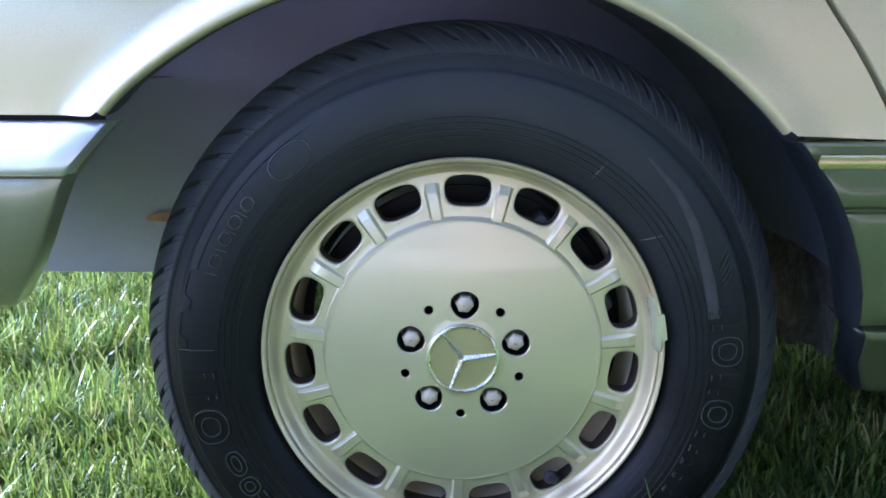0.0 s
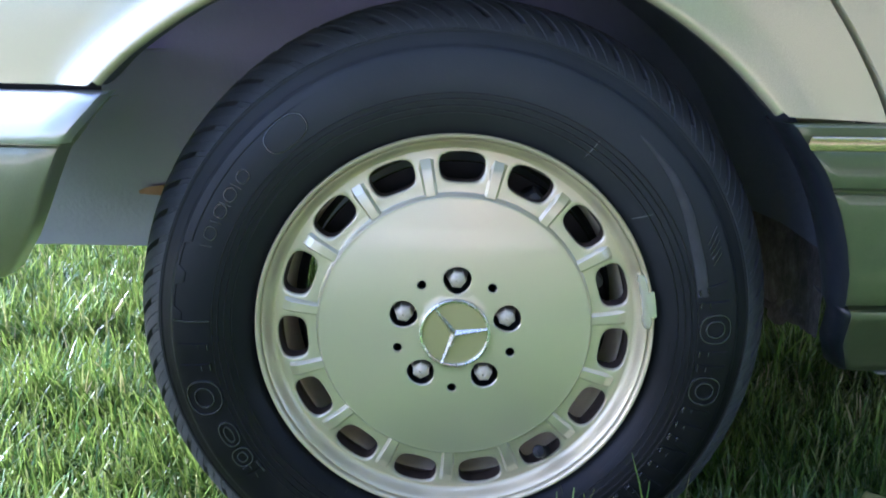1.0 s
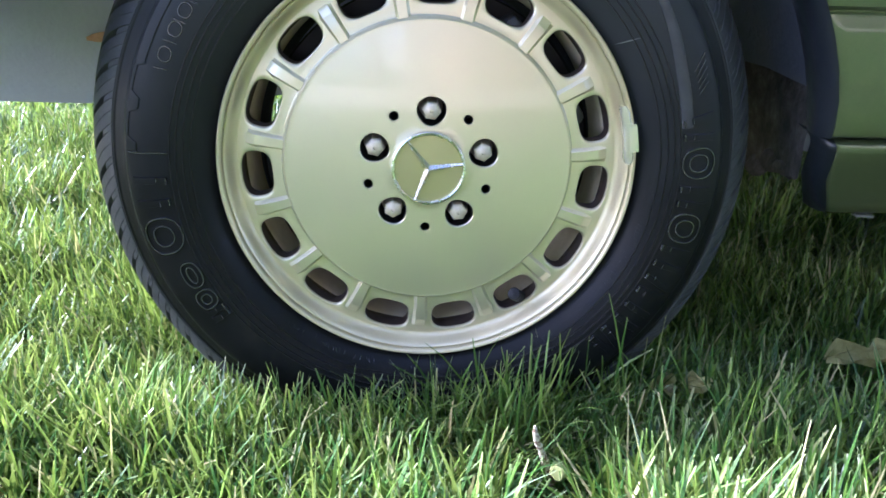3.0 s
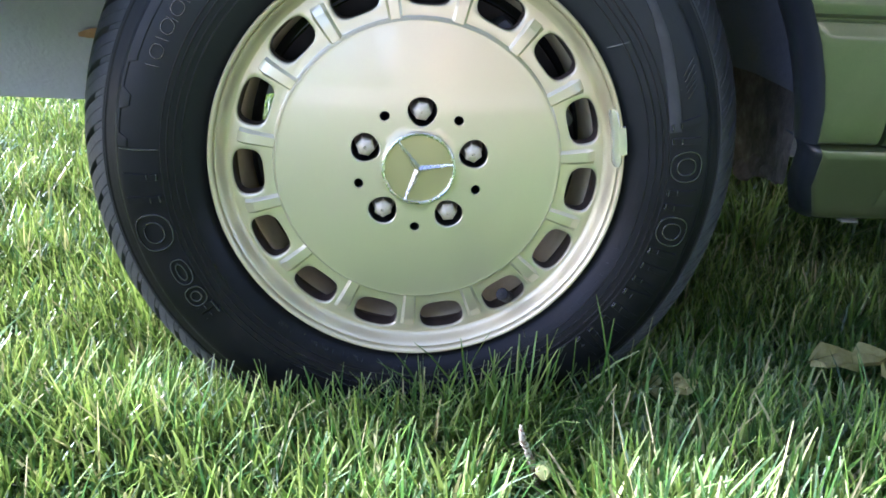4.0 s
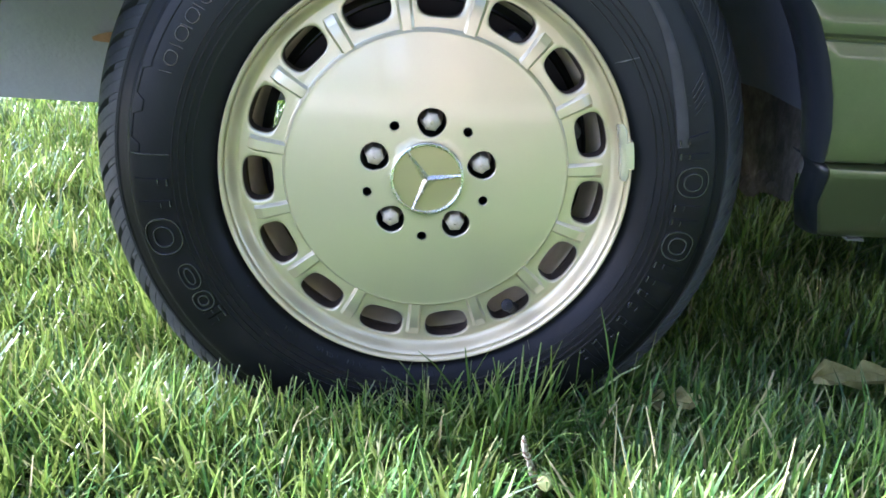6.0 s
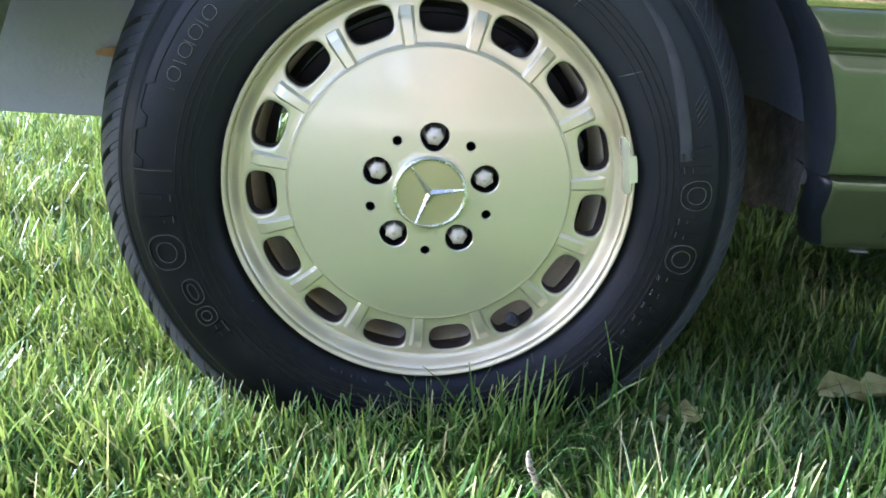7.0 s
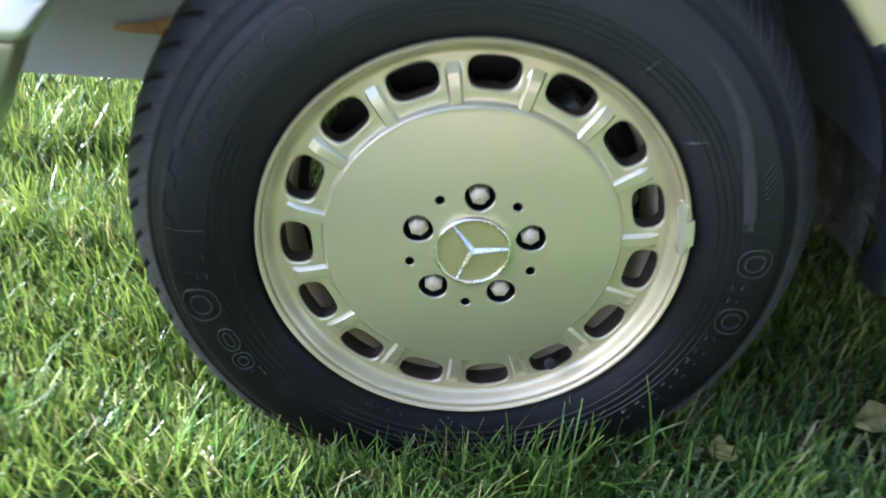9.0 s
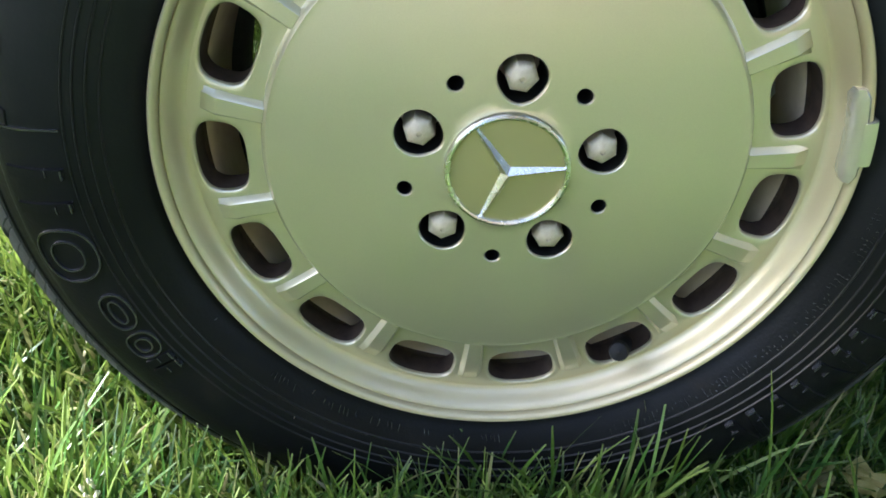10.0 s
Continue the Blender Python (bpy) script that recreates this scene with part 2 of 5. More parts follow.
# dark thatch where the grass stands; farther off the turf's own green
tc = node(SOIL, "ShaderNodeTexCoord")
ln = node(SOIL, "ShaderNodeVectorMath")
ln.operation = "LENGTH"
link(SOIL, tc.outputs["Object"], ln.inputs[0])
off = node(SOIL, "ShaderNodeMapRange", **{"From Min": 0.8, "From Max": 1.8})
link(SOIL, ln.outputs["Value"], off.inputs["Value"])
link(SOIL, mix(SOIL, off.outputs["Result"], c, far), shader(SOIL).inputs["Base Color"])
bump(SOIL, noise_tex(SOIL, 120.0, 6.0), 1.0, 0.02)


def blade_material(name, stops, rough=0.42):
    """A leaf blade: each one its own green, paler towards its foot, and a part of the light going through it."""
    m = mat(name, (0.1, 0.2, 0.03), rough, 0.0, 0.0, 0.1, 0.36)
    g = node(m, "ShaderNodeNewGeometry")
    c = ramp(m, g.outputs["Random Per Island"], stops)
    at = node(m, "ShaderNodeAttribute")
    at.attribute_name = "along"
    foot = ramp(m, at.outputs["Fac"], [(0.0, grey(0.12)), (0.12, grey(0.0))])
    c = mix(m, foot, c, (0.16, 0.17, 0.06))
    tip = ramp(m, at.outputs["Fac"], [(0.90, grey(0.0)), (1.0, grey(0.35))])
    c = mix(m, tip, c, (0.42, 0.42, 0.22))
    vein = noise_tex(m, 300.0, 3.0)
    c = mix(m, ramp(m, vein, [(0.35, grey(0.0)), (0.7, grey(0.15))]), c, (0.20, 0.33, 0.06))
    link(m, c, shader(m).inputs["Base Color"])
    tr = node(m, "ShaderNodeBsdfTranslucent")
    link(m, mix(m, 0.35, c, (0.42, 0.48, 0.07)), tr.inputs["Color"])
    mx = node(m, "ShaderNodeMixShader", Fac=0.31)
    out = m.node_tree.nodes["Material Output"]
    link(m, shader(m).outputs[0], mx.inputs[1])
    link(m, tr.outputs[0], mx.inputs[2])
    link(m, mx.outputs[0], out.inputs["Surface"])
    return m


LEAVES = blade_material("tree leaf", [(0.0, (0.05, 0.10, 0.015)), (0.4, (0.09, 0.16, 0.025)), (0.75, (0.15, 0.21, 0.035)), (1.0, (0.22, 0.25, 0.05))], 0.5)
BARK = mat("bark", (0.16, 0.12, 0.09), 0.9)
c = ramp(BARK, noise_tex(BARK, 6.0, 8.0, 0.7, (1, 1, 0.25)), [(0.3, (0.07, 0.05, 0.04)), (0.7, (0.22, 0.18, 0.14))])
link(BARK, c, shader(BARK).inputs["Base Color"])
GRASS = blade_material("grass blade", [(0.0, (0.008, 0.036, 0.010)), (0.30, (0.020, 0.076, 0.016)), (0.55, (0.072, 0.172, 0.027)), (0.80, (0.185, 0.300, 0.046)), (0.92, (0.24, 0.31, 0.09)), (0.982, (0.42, 0.36, 0.20))], 0.37)
DRYLEAF = mat("dry leaf", (0.42, 0.30, 0.15), 0.7)
c = ramp(DRYLEAF, noise_tex(DRYLEAF, 45.0, 6.0, 0.65), [(0.3, (0.30, 0.28, 0.09)), (0.55, (0.46, 0.44, 0.18)), (0.85, (0.64, 0.62, 0.36))])
link(DRYLEAF, c, shader(DRYLEAF).inputs["Base Color"])
thin = node(DRYLEAF, "ShaderNodeBsdfTranslucent")
link(DRYLEAF, c, thin.inputs["Color"])
both = node(DRYLEAF, "ShaderNodeMixShader", Fac=0.35)
link(DRYLEAF, shader(DRYLEAF).outputs[0], both.inputs[1])
link(DRYLEAF, thin.outputs[0], both.inputs[2])
link(DRYLEAF, both.outputs[0], DRYLEAF.node_tree.nodes["Material Output"].inputs["Surface"])
TWIG = mat("lichened twig", (0.4, 0.36, 0.28), 0.85)
c = ramp(TWIG, noise_tex(TWIG, 220.0, 5.0, 0.7), [(0.46, (0.17, 0.10, 0.06)), (0.52, (0.62, 0.55, 0.44)), (0.8, (0.78, 0.72, 0.62))])
link(TWIG, c, shader(TWIG).inputs["Base Color"])
RENDERED = mat("beige render", (0.52, 0.43, 0.31), 0.9)
link(RENDERED, ramp(RENDERED, noise_tex(RENDERED, 3.0, 7.0, 0.6), [(0.3, (0.38, 0.31, 0.23)), (0.7, (0.47, 0.39, 0.30))]), shader(RENDERED).inputs["Base Color"])
bump(RENDERED, noise_tex(RENDERED, 180.0, 4.0), 0.5, 0.004)
PANE = mat("dark window glass", (0.02, 0.024, 0.028), 0.06, 0.0, 0.0, 0.05, 0.6)
CONCRETE = mat("pale concrete", (0.46, 0.37, 0.31), 0.9)
link(CONCRETE, ramp(CONCRETE, noise_tex(CONCRETE, 1.1, 7.0, 0.65), [(0.35, (0.36, 0.29, 0.21)), (0.50, (0.46, 0.385, 0.29)), (0.62, (0.58, 0.49, 0.38))]), shader(CONCRETE).inputs["Base Color"])
SEED = mat("grass seed", (0.66, 0.62, 0.42), 0.7)
MOSS = mat("pale bud", (0.42, 0.44, 0.16), 0.8)


# ---- building helpers ----
def mesh_of(name, bm, material, angle=35.0, smooth=True):
    me = bpy.data.meshes.new(name)
    bmesh.ops.recalc_face_normals(bm, faces=bm.faces[:])
    bm.to_mesh(me)
    bm.free()
    me.materials.append(material)
    if smooth:
        me.shade_smooth()
        me.set_sharp_from_angle(angle=radians(angle))
    return me


def part(name, bm, material, parent, label="", angle=35.0, smooth=True):
    ob = new(name, mesh_of(name, bm, material, angle, smooth))
    ob.parent = parent
    return tagged(ob, label) if label else ob


def shared(name, me, parent, m):
    ob = new(name, me)
    ob.parent = parent
    ob.matrix_basis = m
    return ob


def grid(bm, rows, close=False):
    """Quads between rows of points; close joins each row's end to its start."""
    vs = [[bm.verts.new(p) for p in r] for r in rows]
    n = len(rows[0])
    for a, b in zip(vs, vs[1:]):
        for i in range(n if close else n - 1):
            j = (i + 1) % n
            bm.faces.new((a[i], a[j], b[j], b[i]))
    return vs


CZ = 0.31                              # height of the wheel's axle


def on_wheel(r, a, y):
    return (r * math.cos(a), y, CZ + r * math.sin(a))


def lathe(bm, profile, seg=192, a0=0.0, a1=2 * math.pi):
    """Turns (radius, y) round the axle."""
    whole = abs(a1 - a0 - 2 * math.pi) < 1e-6
    k = seg if whole else seg + 1
    return grid(bm, [[on_wheel(r, a0 + (a1 - a0) * i / seg, y) for i in range(k)] for r, y in profile], whole)


def box(bm, m, sx, sy, sz, bevel=0.0):
    g = bmesh.ops.create_cube(bm, size=1.0, matrix=m @ Matrix.Diagonal((sx, sy, sz, 1)))
    if bevel:
        es = {e for v in g["verts"] for e in v.link_edges}
        bmesh.ops.bevel(bm, geom=list(es), offset=bevel, segments=2, affect="EDGES", profile=0.5)


# ---- ground ----
bm = bmesh.new()
xs = [-400, -60, -12] + [-4 + 0.25 * i for i in range(33)] + [12, 60, 400]
rows = [[(x, y, -0.012 + (0.006 * noise.noise((3 * x, 3 * y, 0)) if abs(x) < 5 and abs(y) < 5 else 0)) for x in xs] for y in xs]
grid(bm, rows)
ground = new("ground", mesh_of("ground", bm, SOIL))
tagged(ground, "lawn soil with thatch under mown green grass", "ground", kind="structure")

# ---- the car ----
car = tagged(new("car"), "silver-green saloon car with alloy wheels parked on a lawn", "car")
car.empty_display_size = 0.2

# concrete drive between the lawn and the house, seen as a warm reflection in the wheel
bm = bmesh.new()
box(bm, pose(-0.6, -5.1, 0.02), 7.2, 4.0, 0.10, 0.01)
tagged(new("driveway", mesh_of("driveway", bm, CONCRETE)), "pale warm concrete driveway beside the lawn", "driveway", kind="structure")

# -- wheel: cast alloy disc with fifteen slots --
SPOKE0 = radians(268.3)
BOLT0 = radians(88.0)


def dish_y(r):
    """The disc's gently domed face."""
    return -0.0018 + 0.0090 * (r / 0.1445) ** 2.0


def holed_sector(bm, r0, r1, a_mid, half, hole, height, wall, na, nr, rim):
    """A sector of a ring with one hole in it: (s, q) run along the arc and the radius, hole(phi) is its edge, wall the way down into it."""
    rm = (r0 + r1) / 2
    q0, q1, s1 = r0 - rm, r1 - rm, half * rm
    edge = [(s1 * (2 * i / na - 1), q0) for i in range(na)] + [(s1, q0 + (q1 - q0) * i / nr) for i in range(nr)]
    edge += [(s1 * (1 - 2 * i / na), q1) for i in range(na)] + [(-s1, q1 - (q1 - q0) * i / nr) for i in range(nr)]
    rings = []
    lips = [hole(math.atan2(q, s)) for s, q in edge]
    for t in (0.0, 0.4, 0.75, 1.0):
        ring = []
        for (s, q), (hs, hq) in zip(edge, lips):
            s2, q2 = s + (hs * rim - s) * t, q + (hq * rim - q) * t
            r = rm + q2
            ring.append(on_wheel(r, a_mid + s2 / rm, height(r)))
        rings.append(ring)
    for k, dy in wall:
        rings.append([on_wheel(rm + hq * k, a_mid + hs * k / rm, height(rm + hq * k) + dy) for hs, hq in lips])
    return grid(bm, rings, True)


bm = bmesh.new()
# hub area with five bolt recesses and five small holes
NA, NR = 24, 8
for k in range(10):
    bolt = k % 2 == 0
    rad, at_r = (0.0146, 0.056) if bolt else (0.0044, 0.0615)
    rm = (0.038 + 0.076) / 2

    def round_hole(phi, rad=rad, off=at_r - rm):
        # distance from the sector's middle to a circle set off by `off` along the radius
        c, s = math.cos(phi), math.sin(phi)
        d = off * s + math.sqrt(max(1e-9, rad * rad - (off * c) ** 2))
        return (d * c, d * s)
    if bolt:
        wall = [(0.985, 0.0006), (0.97, 0.0022)]
        rim = 1.03
    else:
        rim, wall = 1.0, [(1.0, 0.003), (1.0, 0.016)]
        round_hole = (lambda phi: (0.0, 0.0))
    a_mid = BOLT0 + k * math.pi / 5
    if bolt:
        holed_sector(bm, 0.038, 0.076, a_mid, math.pi / 10, round_hole, dish_y, wall, NA, NR, rim)
    else:
        # small hole: ring of its own inside the sector
        off = at_r - rm

        def lips(phi, off=off, rad=rad):
            return (rad * math.cos(phi), off + rad * math.sin(phi))
        s1, q0, q1 = math.pi / 10 * rm, 0.038 - rm, 0.076 - rm
        edge = [(s1 * (2 * i / NA - 1), q0) for i in range(NA)] + [(s1, q0 + (q1 - q0) * i / NR) for i in range(NR)]
        edge += [(s1 * (1 - 2 * i / NA), q1) for i in range(NA)] + [(-s1, q1 - (q1 - q0) * i / NR) for i in range(NR)]
        hole = [lips(math.atan2(q - off, s)) for s, q in edge]
        rings = []
        for t, grow in ((0.0, 1.0), (0.4, 1.0), (0.8, 1.0), (1.0, 1.12)):
            ring = []
            for (s, q), (hs, hq) in zip(edge, hole):
                hs2, hq2 = hs * grow, off + (hq - off) * grow
                s2, q2 = s + (hs2 - s) * t, q + (hq2 - q) * t
                ring.append(on_wheel(rm + q2, a_mid + s2 / rm, dish_y(rm + q2)))
            rings.append(ring)
        for g, dy in ((1.0, 0.0006), (0.97, 0.0016)):
            rings.append([on_wheel(rm + off + (hq - off) * g, a_mid + hs * g / rm, dish_y(rm + hq) + dy) for hs, hq in hole])
        grid(bm, rings, True)
# disc from the hub to its edge, then the step down to the slotted ring
seg = 240
prof = [(r, dish_y(r)) for r in (0.076, 0.088, 0.100, 0.112, 0.124, 0.132, 0.1375, 0.1402)] + [(0.1413, 0.0066), (0.1422, 0.0074), (0.1434, 0.0090), (0.1443, 0.0106), (0.1447, 0.0124), (0.1451, 0.0138), (0.1458, 0.0140), (0.1518, 0.0141)]
lathe(bm, prof, seg, BOLT0 - math.pi / 10, BOLT0 - math.pi / 10 + 2 * math.pi)
lathe(bm, [(0.030, -0.0012), (0.036, -0.0012), (0.0372, -0.0016), (0.038, dish_y(0.038))], seg, BOLT0 - math.pi / 10, BOLT0 - math.pi / 10 + 2 * math.pi)


def ring_y(r):
    return 0.0141 + 0.0026 * min(1, max(0, (r - 0.1518) / 0.037)) ** 1.5


def slot(phi):
    """A rounded oblong, 47 by 31 mm."""
    c, s = math.cos(phi), math.sin(phi)
    n = 3.0
    d = (abs(c / 0.0235) ** n + abs(s / 0.0157) ** n) ** (-1 / n)
    return (d * c, d * s)


SLOT_R0, SLOT_R1 = 0.1518, 0.1888
for k in range(15):
    holed_sector(bm, SLOT_R0, SLOT_R1, SPOKE0 + (k + 0.5) * math.radians(24), math.radians(12), slot, ring_y, [(1.01, 0.0004), (0.985, 0.0012), (0.97, 0.003)], 16, 6, 1.04)
# well and outer flange
flange = [(0.1888, 0.0167), (0.1902, 0.0163), (0.1918, 0.0148), (0.1934, 0.0120), (0.1948, 0.0086), (0.1962, 0.0054), (0.1976, 0.0030), (0.1988, 0.0016), (0.1995, 0.0012), (0.1998, 0.0032), (0.2004, 0.0034), (0.2008, -0.0012), (0.2018, -0.0032), (0.2032, -0.0042), (0.2045, -0.0042), (0.2055, -0.0032), (0.2060, -0.0014), (0.2059, 0.0012), (0.2050, 0.0035), (0.2040, 0.008), (0.2030, 0.014)]
lathe(bm, flange, seg)
bmesh.ops.remove_doubles(bm, verts=bm.verts[:], dist=0.00002)
wheel = part("wheel", bm, ALLOY, car, "silver-green painted alloy wheel with fifteen slots", 40)

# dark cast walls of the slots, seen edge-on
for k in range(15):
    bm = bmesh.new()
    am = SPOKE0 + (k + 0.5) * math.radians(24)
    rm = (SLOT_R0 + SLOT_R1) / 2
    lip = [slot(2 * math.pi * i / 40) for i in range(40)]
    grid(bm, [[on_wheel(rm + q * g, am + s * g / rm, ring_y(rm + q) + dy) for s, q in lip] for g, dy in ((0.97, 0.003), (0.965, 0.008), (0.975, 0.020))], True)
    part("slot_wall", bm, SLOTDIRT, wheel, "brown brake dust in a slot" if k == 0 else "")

# raised ribs between the slots
bm = bmesh.new()
secs = []
for r, w, y in ((0.1436, 0.0056, 0.0089), (0.1456, 0.0057, 0.0089), (0.158, 0.0060, 0.0098), (0.1712, 0.0064, 0.0108), (0.1722, 0.0064, 0.0112), (0.1806, 0.0067, 0.0156)):
    b = 0.0009
    secs.append([(-1.42 * w, 0.0165, r), (-0.90 * w, y + b, r), (-0.90 * w + b, y, r), (0.90 * w - b, y, r), (0.90 * w, y + b, r), (1.42 * w, 0.0165, r)])
vs = grid(bm, [[(x, y, z) for x, y, z in s] for s in secs])
bm.faces.new(vs[0])
bm.faces.new(vs[-1][::-1])
rib = mesh_of("rib", bm, ALLOY, 30)
for k in range(15):
    shared("rib", rib, wheel, Matrix.Translation((0, 0, CZ)) @ Matrix.Rotation(math.pi / 2 - (SPOKE0 + k * math.radians(24)), 4, "Y"))

# inner barrel behind the slots: brown shoulder, lit band pale, shaded far side painted dark
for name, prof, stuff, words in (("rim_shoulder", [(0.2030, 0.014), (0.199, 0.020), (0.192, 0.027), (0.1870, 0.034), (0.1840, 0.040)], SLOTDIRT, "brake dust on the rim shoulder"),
                                 ("inner_rim", [(0.1840, 0.040), (0.1818, 0.046), (0.1790, 0.094)], BARREL, "dusty beige inner rim"),
                                 ("rim_back", [(0.1790, 0.094), (0.1740, 0.102), (0.1710, 0.110), (0.1710, 0.124), (0.1800, 0.146), (0.200, 0.165), (0.206, 0.168), (0.203, 0.160)], LINER, "far edge of the rim, shade painted dark")):
    bm = bmesh.new()
    lathe(bm, prof, 160)
    part(name, bm, stuff, wheel, words)
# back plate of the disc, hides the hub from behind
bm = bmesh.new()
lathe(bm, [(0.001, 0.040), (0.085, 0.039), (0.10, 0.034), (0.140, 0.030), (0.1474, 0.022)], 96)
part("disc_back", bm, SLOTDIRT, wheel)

# bolt recesses, the shade of their depth painted as a black lining
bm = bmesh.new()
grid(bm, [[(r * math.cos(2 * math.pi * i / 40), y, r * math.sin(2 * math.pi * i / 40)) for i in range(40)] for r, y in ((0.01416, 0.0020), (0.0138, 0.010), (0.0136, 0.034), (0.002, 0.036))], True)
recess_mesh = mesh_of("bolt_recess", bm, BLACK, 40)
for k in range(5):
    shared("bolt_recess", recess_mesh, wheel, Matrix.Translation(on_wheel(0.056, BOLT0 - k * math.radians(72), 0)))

# bores of the five small holes, their inner shade painted black
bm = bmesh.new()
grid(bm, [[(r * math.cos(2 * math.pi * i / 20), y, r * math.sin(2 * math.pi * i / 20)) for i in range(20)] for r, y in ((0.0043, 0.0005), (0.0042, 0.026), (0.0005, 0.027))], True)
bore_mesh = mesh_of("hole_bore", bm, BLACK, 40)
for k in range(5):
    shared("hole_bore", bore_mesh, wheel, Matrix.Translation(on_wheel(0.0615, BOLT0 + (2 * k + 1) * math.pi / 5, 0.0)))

# wheel bolts: hexagon heads on a domed washer
bm = bmesh.new()
af = 0.0096
hexa = lambda r, y: [(r * math.cos(math.pi / 3 * i), y, r * math.sin(math.pi / 3 * i)) for i in range(6)]
vs = grid(bm, [hexa(af * 1.02, 0.034), hexa(af * 1.02, 0.0048), hexa(af * 0.97, 0.0034), hexa(af * 0.72, 0.0012), hexa(af * 0.42, -0.0002), hexa(af * 0.20, -0.0008), hexa(af * 0.15, 0.0006)], True)
bm.faces.new(vs[-1])
collar = [[(r * math.cos(2 * math.pi * i / 32), y, r * math.sin(2 * math.pi * i / 32)) for i in range(32)] for r, y in ((0.0122, 0.034), (0.0120, 0.0290), (0.0090, 0.0270))]
grid(bm, collar, True)
bolt_mesh = mesh_of("wheel_bolt", bm, STEEL, 38)
for k, turn in enumerate((7, 20, -4, 31, 12)):
    a = BOLT0 - k * math.radians(72)
    x, y, z = on_wheel(0.056, a, 0)
    b = shared("wheel_bolt", bolt_mesh, wheel, pose(x, y, z, 0, turn, 0))
    tagged(b, "dull zinc wheel bolt in a dark recess")

# centre cap: enamel disc, bright ring, three-armed relief
bm = bmesh.new()
lathe(bm, [(0.0001, -0.0036), (0.012, -0.0035), (0.024, -0.0031), (0.0340, -0.0026)], 96)
lathe(bm, [(0.0340, -0.0026), (0.0362, 0.004)], 96)
part("centre_cap", bm, CAPGREEN, wheel, "olive enamel centre cap")
bm = bmesh.new()
lathe(bm, [(0.0350 + 0.0017 * math.cos(t), -0.0034 - 0.0017 * math.sin(t)) for t in [math.pi * i / 8 * 2 for i in range(9)]], 128)
bmesh.ops.remove_doubles(bm, verts=bm.verts[:], dist=0.00001)
part("emblem_ring", bm, CHROME, wheel, "chrome ring of the centre cap")
bm = bmesh.new()
for k in range(3):
    a = radians(8 + 120 * k)
    d = (math.cos(a), math.sin(a))
    nrm = (-d[1], d[0])
    base, tip = -0.0032, -0.0034

    def at(u, v, y):
        return bm.verts.new((d[0] * u + nrm[0] * v, y, CZ + d[1] * u + nrm[1] * v))
    c0, t0 = at(0, 0, -0.0078), at(0.0335, 0, -0.0046)
    h = math.radians(60)
    l = at(0.0044 * math.cos(h), 0.0044 * math.sin(h), base)
    r_ = at(0.0044 * math.cos(h), -0.0044 * math.sin(h), base)
    tl, tr_ = at(0.0335, 0.0010, base), at(0.0335, -0.0010, base)
    bm.faces.new((c0, t0, tl, l))
    bm.faces.new((c0, r_, tr_, t0))
    bm.faces.new((t0, tr_, tl))
bmesh.ops.remove_doubles(bm, verts=bm.verts[:], dist=0.00002)
part("emblem_relief", bm, CHROME, wheel, "plain three-armed chrome relief", 20)

# valve stem in a slot
bm = bmesh.new()
va = SPOKE0 + 1.5 * math.radians(24)
tip = Vector(on_wheel(0.168, va, 0.006))
axis = (Vector(on_wheel(0.150, va, -0.012)) - Vector(on_wheel(0.180, va, 0.030))).normalized()
rot = axis.to_track_quat("Z", "Y").to_matrix().to_4x4()
vp = [(0.0070, -0.030), (0.0066, -0.012), (0.0056, -0.006), (0.0066, -0.004), (0.0070, 0.003), (0.0060, 0.0062), (0.0005, 0.0072)]
grid(bm, [[Matrix.Translation(tip) @ rot @ Vector((r * math.cos(2 * math.pi * i / 20), r * math.sin(2 * math.pi * i / 20), z)) for i in range(20)] for r, z in vp], True)
part("valve", bm, BLACK, wheel, "black rubber valve with cap")

# clip-on balance weight at the flange
bm = bmesh.new()
a0, a1 = radians(19.0), radians(2.0)
rows = []
for i in range(13):
    a = a0 + (a1 - a0) * i / 12
    e = 0.0016 if i in (0, 12) else 0.0
    w = 0.0002 * math.sin(i * 2.1)
    rows.append([on_wheel(r, a, y) for r, y in ((0.1948 + e, 0.0095), (0.1948 + e, 0.003 + e), (0.1954 + e + w, -0.0010 + e), (0.1970, -0.0026 + e + w), (0.1990, -0.0044 + e), (0.2015 - e, -0.0052 + e), (0.2026 - e, -0.0046 + e), (0.2027 - e, 0.0))])
vs = grid(bm, rows)
bm.faces.new(vs[0])
bm.faces.new(vs[-1][::-1])
part("balance_weight", bm, LEAD, wheel, "grey clip-on balance weight", 40)
bm = bmesh.new()
rows = []
for i in range(7):
    a = radians(13.5) + (radians(5.8) - radians(13.5)) * i / 6
    rows.append([on_wheel(r, a, y) for r, y in ((0.1990, -0.0072), (0.2040, -0.0076), (0.2072, -0.0064), (0.2082, -0.003), (0.2078, 0.002), (0.2066, 0.002), (0.2066, -0.003))])
vs = grid(bm, rows)
bm.faces.new(vs[0])
bm.faces.new(vs[-1][::-1])
part("weight_clip", bm, LEAD, wheel, "steel clip of the balance weight", 40)

